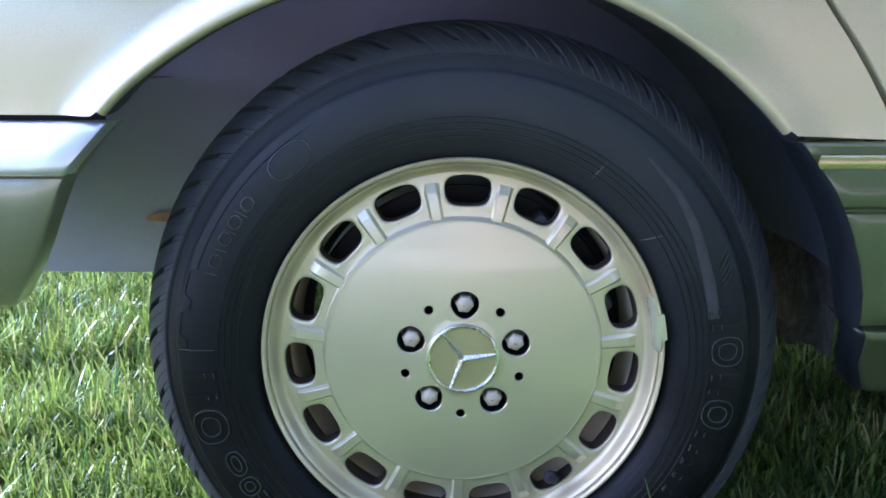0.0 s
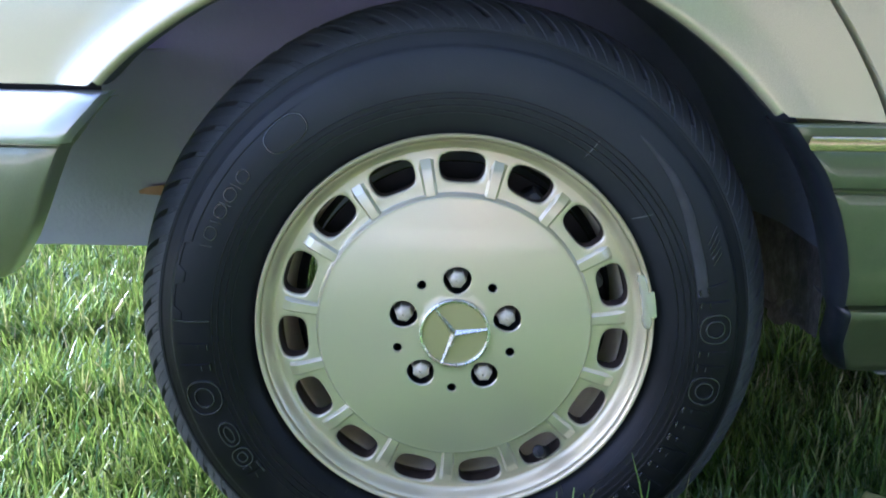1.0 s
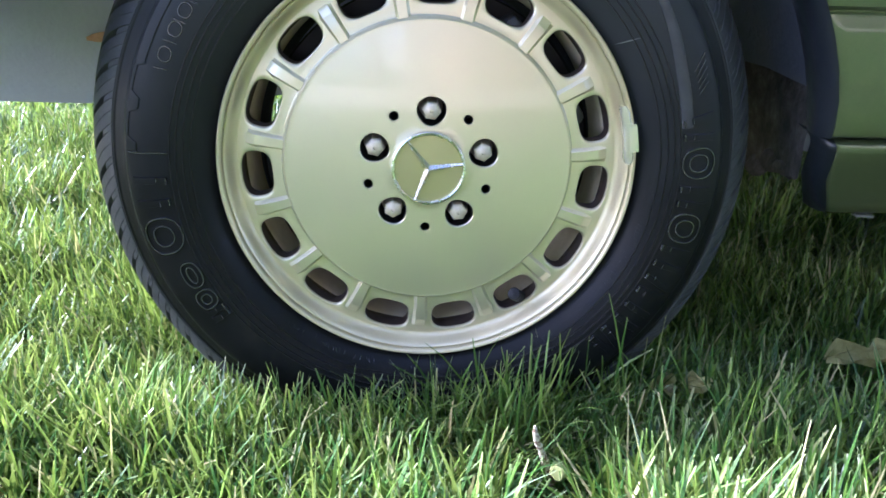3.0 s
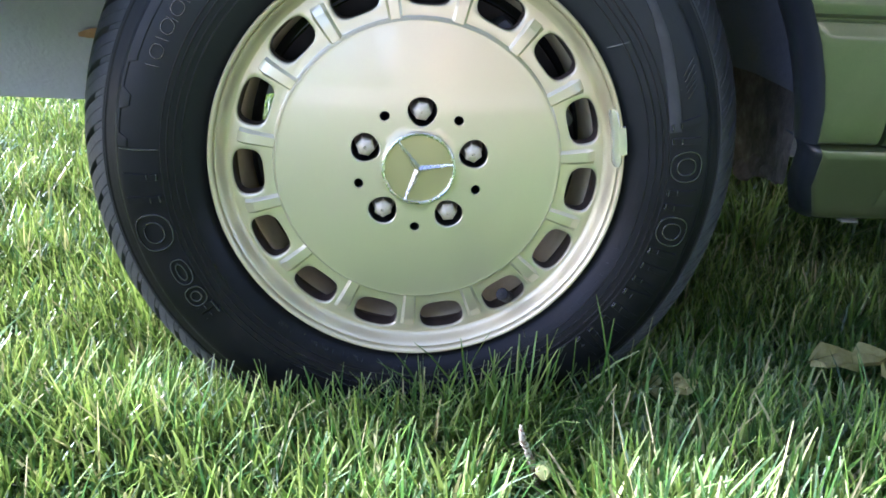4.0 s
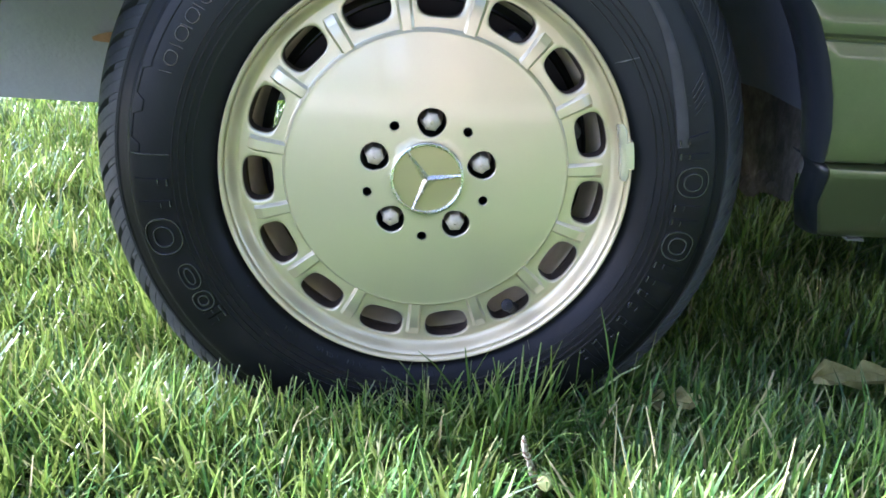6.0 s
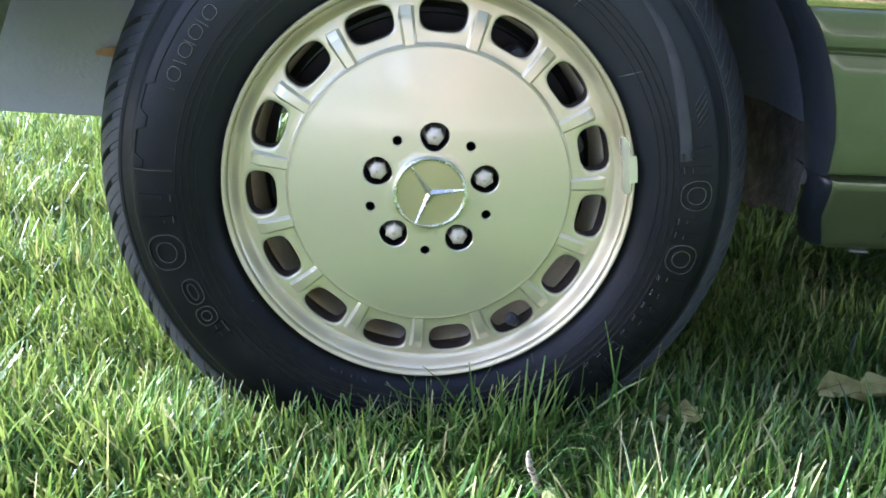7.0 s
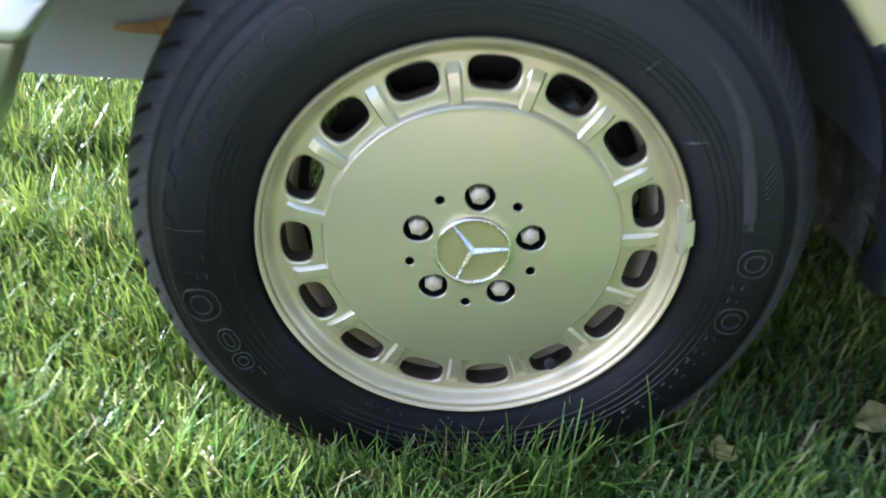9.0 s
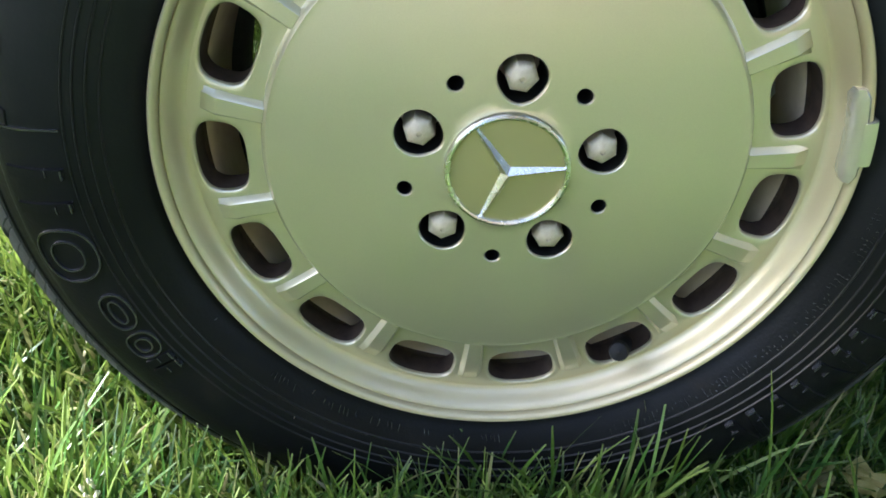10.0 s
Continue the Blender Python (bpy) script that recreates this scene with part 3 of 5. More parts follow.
# -- tyre --
SIDE = [(0.2040, 0.0090), (0.2068, 0.0050), (0.2105, 0.0020), (0.2150, -0.0030), (0.2200, -0.0078), (0.2260, -0.0120), (0.2320, -0.0150), (0.2380, -0.0171), (0.2440, -0.0185), (0.2500, -0.0194), (0.2560, -0.0199), (0.2620, -0.0200), (0.2700, -0.0192), (0.2780, -0.0170), (0.2835, -0.0148), (0.2866, -0.0132), (0.2880, -0.0114), (0.2890, -0.0084), (0.2912, -0.0060), (0.2950, -0.0040), (0.2985, -0.0012), (0.3008, 0.0004), (0.3020, 0.0000), (0.3030, 0.0006), (0.3036, 0.0040), (0.3065, 0.0085), (0.3165, 0.0185), (0.3240, 0.0335), (0.3265, 0.0480)]


def side_y(r):
    for (r0, y0), (r1, y1) in zip(SIDE, SIDE[1:]):
        if r0 <= r <= r1:
            return y0 + (y1 - y0) * (r - r0) / (r1 - r0)
    return 0.0


def settle(bm):
    """The tyre stands flat on the soil, its foot a little squeezed."""
    for v in bm.verts:
        if v.co.z < 0.004:
            v.co.z = -0.010 + (v.co.z + 0.014) * 0.1


bm = bmesh.new()
back = [(r, 0.168 - y) for r, y in reversed(SIDE)]
lathe(bm, SIDE + [(0.3265, 0.06), (0.3265, 0.11)] + back, 300)
settle(bm)
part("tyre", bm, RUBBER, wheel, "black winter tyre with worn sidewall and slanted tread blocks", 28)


def lug(bm, a0, a1, line, slant, depth):
    """A block on the tread between two angles; line: (y, radius) across it; slant: turn per metre of y."""
    y0 = line[0][0]
    rings = []
    e = 0.0006
    for y, r in line:
        o = slant * (y - y0)
        w = e / r
        rings.append([on_wheel(r - depth, a0 + o, y + 0.5 * depth), on_wheel(r - e, a0 + o, y + e * 0.5), on_wheel(r, a0 + o + w, y), on_wheel(r, a1 + o - w, y), on_wheel(r - e, a1 + o, y + e * 0.5), on_wheel(r - depth, a1 + o, y + 0.5 * depth)])
    vs = grid(bm, rings)
    bm.faces.new(vs[0])
    bm.faces.new(vs[-1][::-1])


# each pitch of the shoulder: two long slanted blocks and a short one beside an open notch
PITCH = 60
shoulder = [(0.0012, 0.3046), (0.0032, 0.3082), (0.0048, 0.3102), (0.0085, 0.3146), (0.0140, 0.3204), (0.0205, 0.3258), (0.0285, 0.3302), (0.0375, 0.3327), (0.0460, 0.3336)]
BLOCKS = ((PITCH, 0.00, 0.380, shoulder, 3.8, 0.0075), (PITCH, 0.392, 0.775, shoulder, 3.8, 0.0075), (PITCH, 0.787, 0.988, shoulder[:4], 3.8, 0.0060),
          (44, 0.08, 0.82, [(0.053, 0.3350), (0.063, 0.3355), (0.079, 0.3360)], 1.5, 0.0125), (44, 0.10, 0.80, [(0.088, 0.3360), (0.104, 0.3355), (0.122, 0.3340)], -1.5, 0.0125))
body = [(y + 0.0002, r - 0.0005) for y, r in shoulder]
BLOCKS += ((PITCH, 0.005, 0.770, body, 3.8, 0.0060), (PITCH, 0.775, 1.00, body[:4], 3.8, 0.0050))
for count, p0, p1, line, slant, depth in BLOCKS:
    st = 2 * math.pi / count
    bm = bmesh.new()
    lug(bm, p0 * st, p1 * st, line, slant, depth)
    for v in bm.verts:
        v.co.z -= CZ
    me = mesh_of("tread_block", bm, TREAD, 28)
    for k in range(count):
        shared("tread_block", me, wheel, Matrix.Translation((0, 0, CZ)) @ Matrix.Rotation(-k * st, 4, "Y"))

# fine rings moulded round the bead and at the foot of the writing
for r, h in ((0.2275, 0.0007), (0.2338, 0.0009), (0.2400, 0.0010), (0.2455, 0.0008)):
    bm = bmesh.new()
    lathe(bm, [(r - 0.0009, side_y(r - 0.0009) + 0.0003), (r - 0.0004, side_y(r) - h), (r + 0.0002, side_y(r) - h), (r + 0.0009, side_y(r + 0.0009) + 0.0003)], 240)
    settle(bm)
    part("sidewall_ring", bm, RING, wheel)


# raised marks on the sidewall: plain outlines and bars in place of writing
def ridge(bm, pts, w=0.0011, h=0.0017, close=False):
    """A raised line on the sidewall through points (radius, angle in degrees)."""
    n = len(pts)
    flat = [(r * math.cos(radians(a)), r * math.sin(radians(a))) for r, a in pts]
    rows = []
    for i, (x, z) in enumerate(flat):
        p, q = (flat[i - 1], flat[(i + 1) % n]) if close else (flat[max(0, i - 1)], flat[min(n - 1, i + 1)])
        dx, dz = q[0] - p[0], q[1] - p[1]
        d = math.hypot(dx, dz) or 1.0
        ex, ez = -dz / d, dx / d
        row = []
        for k, up in ((-1.0, -0.0004), (-0.45, h), (0.45, h), (1.0, -0.0004)):
            px, pz = x + ex * w * k, z + ez * w * k
            row.append((px, side_y(math.hypot(px, pz)) - up, CZ + pz))
        rows.append(row)
    if close:
        rows.append(rows[0])
    vs = grid(bm, rows)
    if not close:
        bm.faces.new(vs[0])
        bm.faces.new(vs[-1][::-1])


def oval(r0, r1, a, width, n=2.4, cut=0.0, count=36):
    """Points round an upright oval or rounded plate."""
    rm, hr, ha = (r0 + r1) / 2, (r1 - r0) / 2 - cut, width / 2 - math.degrees(cut / ((r0 + r1) / 2))
    out = []
    for i in range(count):
        c, s = math.cos(2 * math.pi * i / count), math.sin(2 * math.pi * i / count)
        d = (abs(c) ** n + abs(s) ** n) ** (-1 / n)
        out.append((rm + hr * d * s, a + ha * d * c))
    return out


def mark(build, name="raised_mark", stuff=None):
    bm = bmesh.new()
    build(bm)
    part(name, bm, stuff or MARK, wheel, "", 30)


def hoop(r0, r1, a, width, inner=0.0065):
    def build(bm):
        ridge(bm, oval(r0, r1, a, width), close=True)
        ridge(bm, oval(r0, r1, a, width, 2.2, inner), close=True)
    mark(build)


def posts(r0, r1, a, width, lean=0.0):
    """Two plain raised bars side by side."""
    def build(bm):
        for side in (-1, 1):
            c = a + side * width * 0.33
            rows = []
            for i in range(7):
                r = r0 + (r1 - r0) * i / 6
                m = c - side * lean * i / 6
                up = 0.0018 if 0 < i < 6 else -0.0003
                rr = r0 + 0.0006 if i == 1 else r1 - 0.0006 if i == 5 else r
                rows.append([on_wheel(rr, radians(m + o), side_y(rr) - min(up, u)) for o, u in ((-0.80, -0.0003), (-0.66, up), (0.66, up), (0.80, -0.0003))])
            grid(bm, rows)
    mark(build, stuff=RUBBER)

    def feet(bm):
        for side in (-1, 1):
            c = a + side * width * 0.33
            ridge(bm, [(r0 + 0.0012, c - 0.72), (r0 + 0.0012, c + 0.72)], 0.0012, 0.0034)
            ridge(bm, [(r0 + 0.0100, c - 0.3 * side), (r0 + 0.0100, c + 0.75 * side)], 0.0008, 0.0026)
    mark(feet, "raised_stroke")


posts(0.2475, 0.2785, 10.6, 4.6, -0.8)
hoop(0.2475, 0.2790, 3.0, 6.6)
posts(0.2475, 0.2785, -4.6, 5.0)
hoop(0.2475, 0.2790, -11.8, 6.6)
for a, lean in ((-19.3, 0.0), (-26.9, 1.2), (-35.2, 0.0), (-43.4, 1.2)):
    posts(0.2475, 0.2785, a, 6.0, lean)
mark(lambda bm: ridge(bm, [(0.2834, 176.7), (0.2700, 176.6), (0.2475, 176.2)], 0.0012, 0.0016))
posts(0.2490, 0.2820, 184.8, 7.4)
hoop(0.2475, 0.2830, 194.6, 8.0, 0.008)
hoop(0.2480, 0.2660, 204.8, 6.2, 0.005)
hoop(0.2480, 0.2680, 211.2, 4.6, 0.005)
posts(0.2470, 0.2670, 215.4, 2.6)
for a in (141.4, 146.2, 150.4, 155.8):
    mark(lambda bm: ridge(bm, oval(0.2575, 0.2690, a, 2.9), 0.0009, 0.0009, True))
for a in (143.8, 148.4, 152.9, 158.6):
    mark(lambda bm: ridge(bm, [(0.2570, a), (0.2690, a + 0.4)], 0.0008, 0.0009), "raised_stroke")
mark(lambda bm: ridge(bm, oval(0.2500, 0.2765, 128.5, 10.0, 2.6), 0.0009, 0.0009, True))
for k in range(5):
    mark(lambda bm: ridge(bm, [(0.2670, 22.5 - 1.2 * k), (0.2690, 22.9 - 1.2 * k), (0.2815 - 0.0010 * k, 25.2 - 1.4 * k)], 0.0007, 0.0012), "raised_stroke")
    mark(lambda bm: ridge(bm, [(0.2508, 26.5 - 1.2 * k), (0.2625, 24.6 - 1.2 * k)], 0.0007, 0.0006), "raised_stroke", RUBBER)
mark(lambda bm: ridge(bm, [(0.2150, -122.0), (0.2354, -122.7)], 0.0005, 0.0007), "raised_stroke")
mark(lambda bm: ridge(bm, [(0.2150, -145.3), (0.2357, -147.1)], 0.0005, 0.0007), "raised_stroke")
rnd = random.Random(4)
bm = bmesh.new()
for k in range(62):
    a = 227 + 0.80 * k
    if rnd.random() < 0.62 and k % 13 > 2:
        ridge(bm, [(0.2170, a), (0.2170 + rnd.choice((0.0024, 0.0036, 0.0036)), a + rnd.choice((0.0, 0.25)))], 0.00035, 0.0006)
for k in range(70):
    a = -64 + 0.92 * k
    for rr in (0.2200, 0.2222, 0.2244):
        if rnd.random() < 0.55:
            ridge(bm, [(rr, a), (rr + 0.0011, a + rnd.choice((0.0, 0.2)))], 0.0003, 0.0004)
tagged(part("small_marking", bm, MARK, wheel, "fine raised marks near the bead", 30), kind="stuff")


# smooth strip drawn in towards the writing, its sheen painted as paler rubber
bm = bmesh.new()
rows = []
for i in range(41):
    a = 52.0 - 41.0 * i / 40
    r0 = float(np.interp(a, (11, 24, 31, 40, 52), (0.2450, 0.2500, 0.2555, 0.2630, 0.2700)))
    w = float(np.interp(a, (11, 15, 31, 40, 52), (0.0125, 0.0120, 0.0110, 0.0080, 0.0010)))
    k = min(1.0, i / 14)
    rows.append([on_wheel(r0 + w * t, radians(a), side_y(r0 + w * t) - u * k + 0.0002 * (1 - k)) for t, u in ((0.0, -0.0004), (0.06, 0.0006), (0.35, 0.0016), (0.7, 0.0020), (0.94, 0.0014), (1.0, -0.0004))])
grid(bm, rows)
part("sheen_strip", bm, STRIP, wheel, "smooth strip on the tyre sidewall, sheen painted in", 30)


# smooth raised band under the tread, its inner edge stepped beside the writing
def band_edge(a):
    if 159.5 < a < 165.3 or 168.4 < a < 174.2:
        return 0.2832
    if a >= 159.0:
        return 0.2752
    return 0.2770


bm = bmesh.new()
rows = []
for i in range(305):
    a = 116.0 + 0.2 * i
    k = min(1.0, (a - 116) / 12, (176.8 - a) / 0.6)
    r0 = sum(band_edge(a + d) for d in (-0.4, -0.2, 0, 0.2, 0.4)) / 5
    rr = (r0, r0 + 0.0008, r0 + 0.0030, 0.2860, 0.2872)
    up = (-0.0003, 0.0011 * k - 0.0003 * (1 - k), 0.0014 * k - 0.0003 * (1 - k), 0.0010 * k - 0.0003 * (1 - k), -0.0003)
    rows.append([on_wheel(r, radians(a), side_y(r) - u) for r, u in zip(rr, up)])
grid(bm, rows)
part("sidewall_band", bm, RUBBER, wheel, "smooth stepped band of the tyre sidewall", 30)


def streak(bm, r0, a0, r1, a1, w):
    rows = []
    for i in range(7):
        t = i / 6
        r, a = r0 + (r1 - r0) * t, a0 + (a1 - a0) * t
        k = w * math.sin(math.pi * (0.08 + 0.84 * t))
        rows.append([on_wheel(r, a - k / r, side_y(r) - 0.0003), on_wheel(r, a, side_y(r) - 0.0007), on_wheel(r, a + k / r, side_y(r) - 0.0003)])
    grid(bm, rows)


for r0, a0, r1, a1 in ((0.213, 35.3, 0.234, 34.2), (0.222, 56.6, 0.243, 56.4), (0.226, 62.0, 0.228, 61.4)):
    bm = bmesh.new()
    streak(bm, r0, radians(a0), r1, radians(a1), 0.0006)
    part("scuff", bm, SCUFF, wheel, "pale scratch")
# brake disc and caliper behind the slots
bm = bmesh.new()
lathe(bm, [(0.06, 0.050), (0.142, 0.050), (0.143, 0.052), (0.143, 0.070), (0.142, 0.072), (0.06, 0.072)], 96)
part("brake_disc", bm, DISC, car, "worn steel brake disc")
# black ring added to paint the shade deep behind the slots
bm = bmesh.new()
lathe(bm, [(0.145, 0.064), (0.168, 0.064), (0.170, 0.060)], 120, radians(-188), radians(150))
part("slot_shade", bm, BLACK, car, "black ring painting the shade behind the slots")
bm = bmesh.new()
box(bm, pose(*on_wheel(0.125, radians(38), 0.061), 0, -38, 0), 0.060, 0.062, 0.13, 0.008)
part("brake_caliper", bm, LINER, car, "dirty brake caliper")
bm = bmesh.new()
box(bm, pose(0, 0.16, CZ, 0, 0, 0), 0.11, 0.12, 0.17, 0.015)
box(bm, pose(0.02, 0.42, CZ - 0.06, 0, 0, 4), 0.09, 0.60, 0.04, 0.008)
part("steering_knuckle", bm, LINER, car, "dark steering knuckle and control arm")

# -- wheel well --
def panel_tuck(z):
    """How far the inner panel curves in towards its foot."""
    return 0.169 * (max(0.0, 0.56 - z) / 0.288) ** 2


def bumper_tuck(x):
    return 0.012 + 0.9 * max(0.0, -0.48 - x) ** 1.6


bm = bmesh.new()
rows = []
for y in (0.018, 0.04, 0.10, 0.18, 0.24, 0.28, 0.31):
    row = []
    for i in range(61):
        deg = 11 + 132 * i / 60
        a = radians(deg)
        r = 0.400 + 0.02 * (y / 0.31) - 0.05 * max(0.0, y / 0.31 - 0.6) + 0.12 * (max(0.0, deg - 95) / 48) ** 2
        row.append((r * math.cos(a), y, CZ + r * math.sin(a)))
    rows.append(row)
grid(bm, rows)
part("wheel_arch_liner", bm, ARCH, car, "wheel arch liner, blue-grey haze painted in front, shade painted behind")
# inner side panel of the well, its bottom edge clear of the grass
bm = bmesh.new()
rows = []
for z in (0.272, 0.300, 0.330, 0.355, 0.380, 0.392, 0.400, 0.410, 0.46, 0.55, 0.66, 0.76):
    rows.append([(x, 0.305 + panel_tuck(z) + 0.003 * noise.noise((9 * x, 9 * z, 1)), max(z, 0.272 + 0.024 * min(1.0, max(0.0, (x + 0.30) / 0.12)))) for x in [-0.80 + 1.26 * i / 24 for i in range(25)]])
grid(bm, rows)
part("inner_wing_panel", bm, ARCH, car, "blue-grey inner wing panel, shade painted darker behind the wheel")
# salmon wedge on the inner wing, widening towards the wheel
bm = bmesh.new()
rows = []
for i in range(9):
    t = i / 8
    x = -0.448 + 0.085 * t
    h = 0.002 + 0.022 * t ** 0.9 + 0.0015 * math.sin(9 * t)
    rows.append([(x, 0.2995 + panel_tuck(z), z) for z in (0.379 - h * 0.45 + 0.004 * t, 0.381 + 0.004 * t, 0.381 + h * 0.9 + 0.004 * t)])
grid(bm, rows)
part("salmon_patch", bm, SALMON, car, "salmon-coloured wedge on the inner wing")
bm = bmesh.new()
rows = []
for x, z in ((-0.37, 0.583), (-0.45, 0.584), (-0.84, 0.583)):
    rows.append([(x, y + (bumper_tuck(x) if y < 0 else 0.0), z) for y in (-0.026, 0.05, 0.15, 0.308)])
grid(bm, rows)
part("well_roof", bm, WINGPANEL, car, "dark roof of the wheel well behind the bumper")
# unseen panel, added to keep a sun patch off the inner wing
bm = bmesh.new()
grid(bm, [[(-0.64, y, z) for y in (-0.01, 0.1, 0.2, 0.30)] for z in (0.352, 0.46, 0.583)])
part("well_sun_block", bm, LINER, car, "dark unseen panel added to keep sun out of the wheel well")
# rear wall of the well with a torn dirty lower edge
bm = bmesh.new()
rows = []
for j in range(12):
    z = 0.445 + (0.243 - 0.445) * (1 - j / 11)
    row = []
    for i in range(25):
        t = i / 24
        y = 0.052 + 0.320 * t
        x = 0.402 + 0.035 * t + 0.012 * math.sin(math.pi * t) * (1 - j / 11) + 0.004 * noise.noise((30 * t, 20 * z, 3))
        zz = z + (1 - j / 11) * (0.044 - 0.055 * t + 0.012 * noise.noise((22 * t, 0.5, 7)))
        row.append((x, y, zz))
    rows.append(row)
grid(bm, rows)
part("splash_panel", bm, MUDDY, car, "mud-caked splash panel with a torn edge", 60)
bm = bmesh.new()
for i in range(4):
    t = (0.25, 0.42, 0.62, 0.80)[i]
    bmesh.ops.create_icosphere(bm, subdivisions=2, radius=1.0, matrix=pose(0.409 + 0.035 * t, 0.052 + 0.258 * t, 0.296 - 0.055 * t + 0.006 * (i % 2), 0, 20 * i, 0) @ Matrix.Diagonal((0.006, 0.028, 0.010 + 0.004 * (i % 3), 1)))
for v in bm.verts:
    v.co += 0.004 * Vector((noise.noise(40 * v.co), noise.noise(40 * v.co + Vector((5, 0, 0))), noise.noise(40 * v.co + Vector((0, 7, 0)))))
part("mud_cake", bm, MUDDY, car, "dried mud on the splash panel")


# -- outer panels --
def arch_r(deg):
    """Radius of the wheel opening about the axle, by angle."""
    pts = ((-14, 0.381), (0, 0.380), (15, 0.378), (27, 0.377), (38, 0.371), (48, 0.367), (67, 0.3675), (90, 0.3715), (109, 0.379), (126, 0.392), (136, 0.402), (143, 0.411))
    for i in range(len(pts) - 1):
        (a, r), (b, s) = pts[i], pts[i + 1]
        if a <= deg <= b:
            t = (deg - a) / (b - a)
            return r + (s - r) * t
    return pts[0][1] if deg < 0 else pts[-1][1]


def smooth_arch(deg):
    return sum(arch_r(deg + d) for d in (-6, -3, 0, 3, 6)) / 5


GAP = ((0.150, 0.93), (0.205, 0.80), (0.262, 0.718), (0.310, 0.671), (0.327, 0.647), (0.350, 0.617), (0.372, 0.584), (0.391, 0.552), (0.408, 0.514), (0.421, 0.480), (0.432, 0.447), (0.439, 0.415), (0.444, 0.385), (0.446, 0.345))


def gap_x(z):
    for (x0, z0), (x1, z1) in zip(GAP, GAP[1:]):
        if z1 <= z <= z0:
            return x0 + (x1 - x0) * (z0 - z) / (z0 - z1)
    return GAP[0][0] if z > 0.5 else GAP[-1][0]


def side_face(x, z):
    """How far the car's flank stands out, by height: it leans in towards the top and towards the nose."""
    y = -0.036 + 0.10 * max(0.0, z - 0.62) ** 1.6 * 2.2
    return y + 0.35 * max(0.0, -0.45 - x) ** 1.7 * 2.2


bm = bmesh.new()
N = 120
outer_path = [(-0.80, 0.563), (-0.80, 0.93)] + [(gap_x(z) - 0.003, z) for z in (0.93, 0.90, 0.87, 0.84, 0.81, 0.78, 0.75, 0.72, 0.70, 0.68, 0.66, 0.64, 0.62, 0.60, 0.58, 0.56, 0.546, 0.5345)]
lens = [0.0]
for p, q in zip(outer_path, outer_path[1:]):
    lens.append(lens[-1] + math.dist(p, q))


def along_outer(u):
    """The panel's outer edge, from the bumper's top round to the foot of the door gap."""
    d = u * lens[-1]
    for i in range(len(outer_path) - 1):
        if d <= lens[i + 1] + 1e-9:
            t = (d - lens[i]) / (lens[i + 1] - lens[i])
            p, q = outer_path[i], outer_path[i + 1]
            return (p[0] + (q[0] - p[0]) * t, p[1] + (q[1] - p[1]) * t)
    return outer_path[-1]


rows, ret = [], []
for i in range(N + 1):
    u = i / N
    deg = 142.3 + (38.2 - 142.3) * u
    a = radians(deg)
    r = smooth_arch(deg)
    ox, oz = along_outer(u)
    ix, iz = r * math.cos(a), CZ + r * math.sin(a)
    dx, dz = ox - ix, oz - iz
    d = math.hypot(dx, dz)
    nx, nz = math.cos(a), math.sin(a)
    ret.append([(ix + 0.012 * nx, 0.034, iz + 0.012 * nz), (ix + 0.003 * nx, -0.010, iz + 0.003 * nz), (ix + 0.0005 * nx, -0.030, iz + 0.0005 * nz), (ix, -0.0440 + 0.0144 * (1 - min(1.0, max(0.25, (deg - 36) / 36))), iz)])
    out = 0.0360 + 0.0144 * min(1.0, max(0.25, (deg - 36) / 36))
    row = [(ix, -0.0440 + 0.0504 - out, iz), (ix + 0.0008 * nx, 0.0026 - out, iz + 0.0008 * nz), (ix + 0.0030 * nx, 0.0004 - out, iz + 0.0030 * nz), (ix + 0.0065 * nx, -out, iz + 0.0065 * nz)]
    for s in (0.011, 0.016, 0.022, 0.028, 0.034, 0.041, 0.050, 0.066, 0.090):
        s2 = min(s, 0.8 * d)
        w = min(1.0, max(0.0, (s2 - 0.006) / 0.042))
        x, z = ix + dx / d * s2, iz + dz / d * s2
        row.append((x, -out + (side_face(x, z) + out) * (3 * w * w - 2 * w ** 3), z))
    for k in range(1, 9):
        s2 = min(0.09, 0.8 * d) + (d - min(0.09, 0.8 * d)) * k / 8
        x, z = ix + dx / d * s2, iz + dz / d * s2
        row.append((x, side_face(x, z), z))
    x, z = row[-1][0], row[-1][2]
    row.append((x, side_face(x, z) + 0.018, z))
    rows.append(row)
grid(bm, rows)
fender = part("front_wing", bm, PAINT, car, "silver-green metallic front wing with flared arch", 60)
bm = bmesh.new()
grid(bm, ret)
part("arch_return", bm, LINER, fender, "dark undersealed return of the arch", 60)


CL = [(0.5335, -0.030), (0.5330, -0.046), (0.5310, -0.0495), (0.5240, -0.0510), (0.5236, -0.0475), (0.5090, -0.0485), (0.5086, -0.0500), (0.5060, -0.0516), (0.4980, -0.0545), (0.4900, -0.0558), (0.4820, -0.0556), (0.4762, -0.0538), (0.4735, -0.0490), (0.4722, -0.0480), (0.4708, -0.0485), (0.4690, -0.0520), (0.4660, -0.0526), (0.4500, -0.0520), (0.4200, -0.0495), (0.3900, -0.0450), (0.3640, -0.0385), (0.3560, -0.0345), (0.3530, -0.0290), (0.3525, 0.0050)]


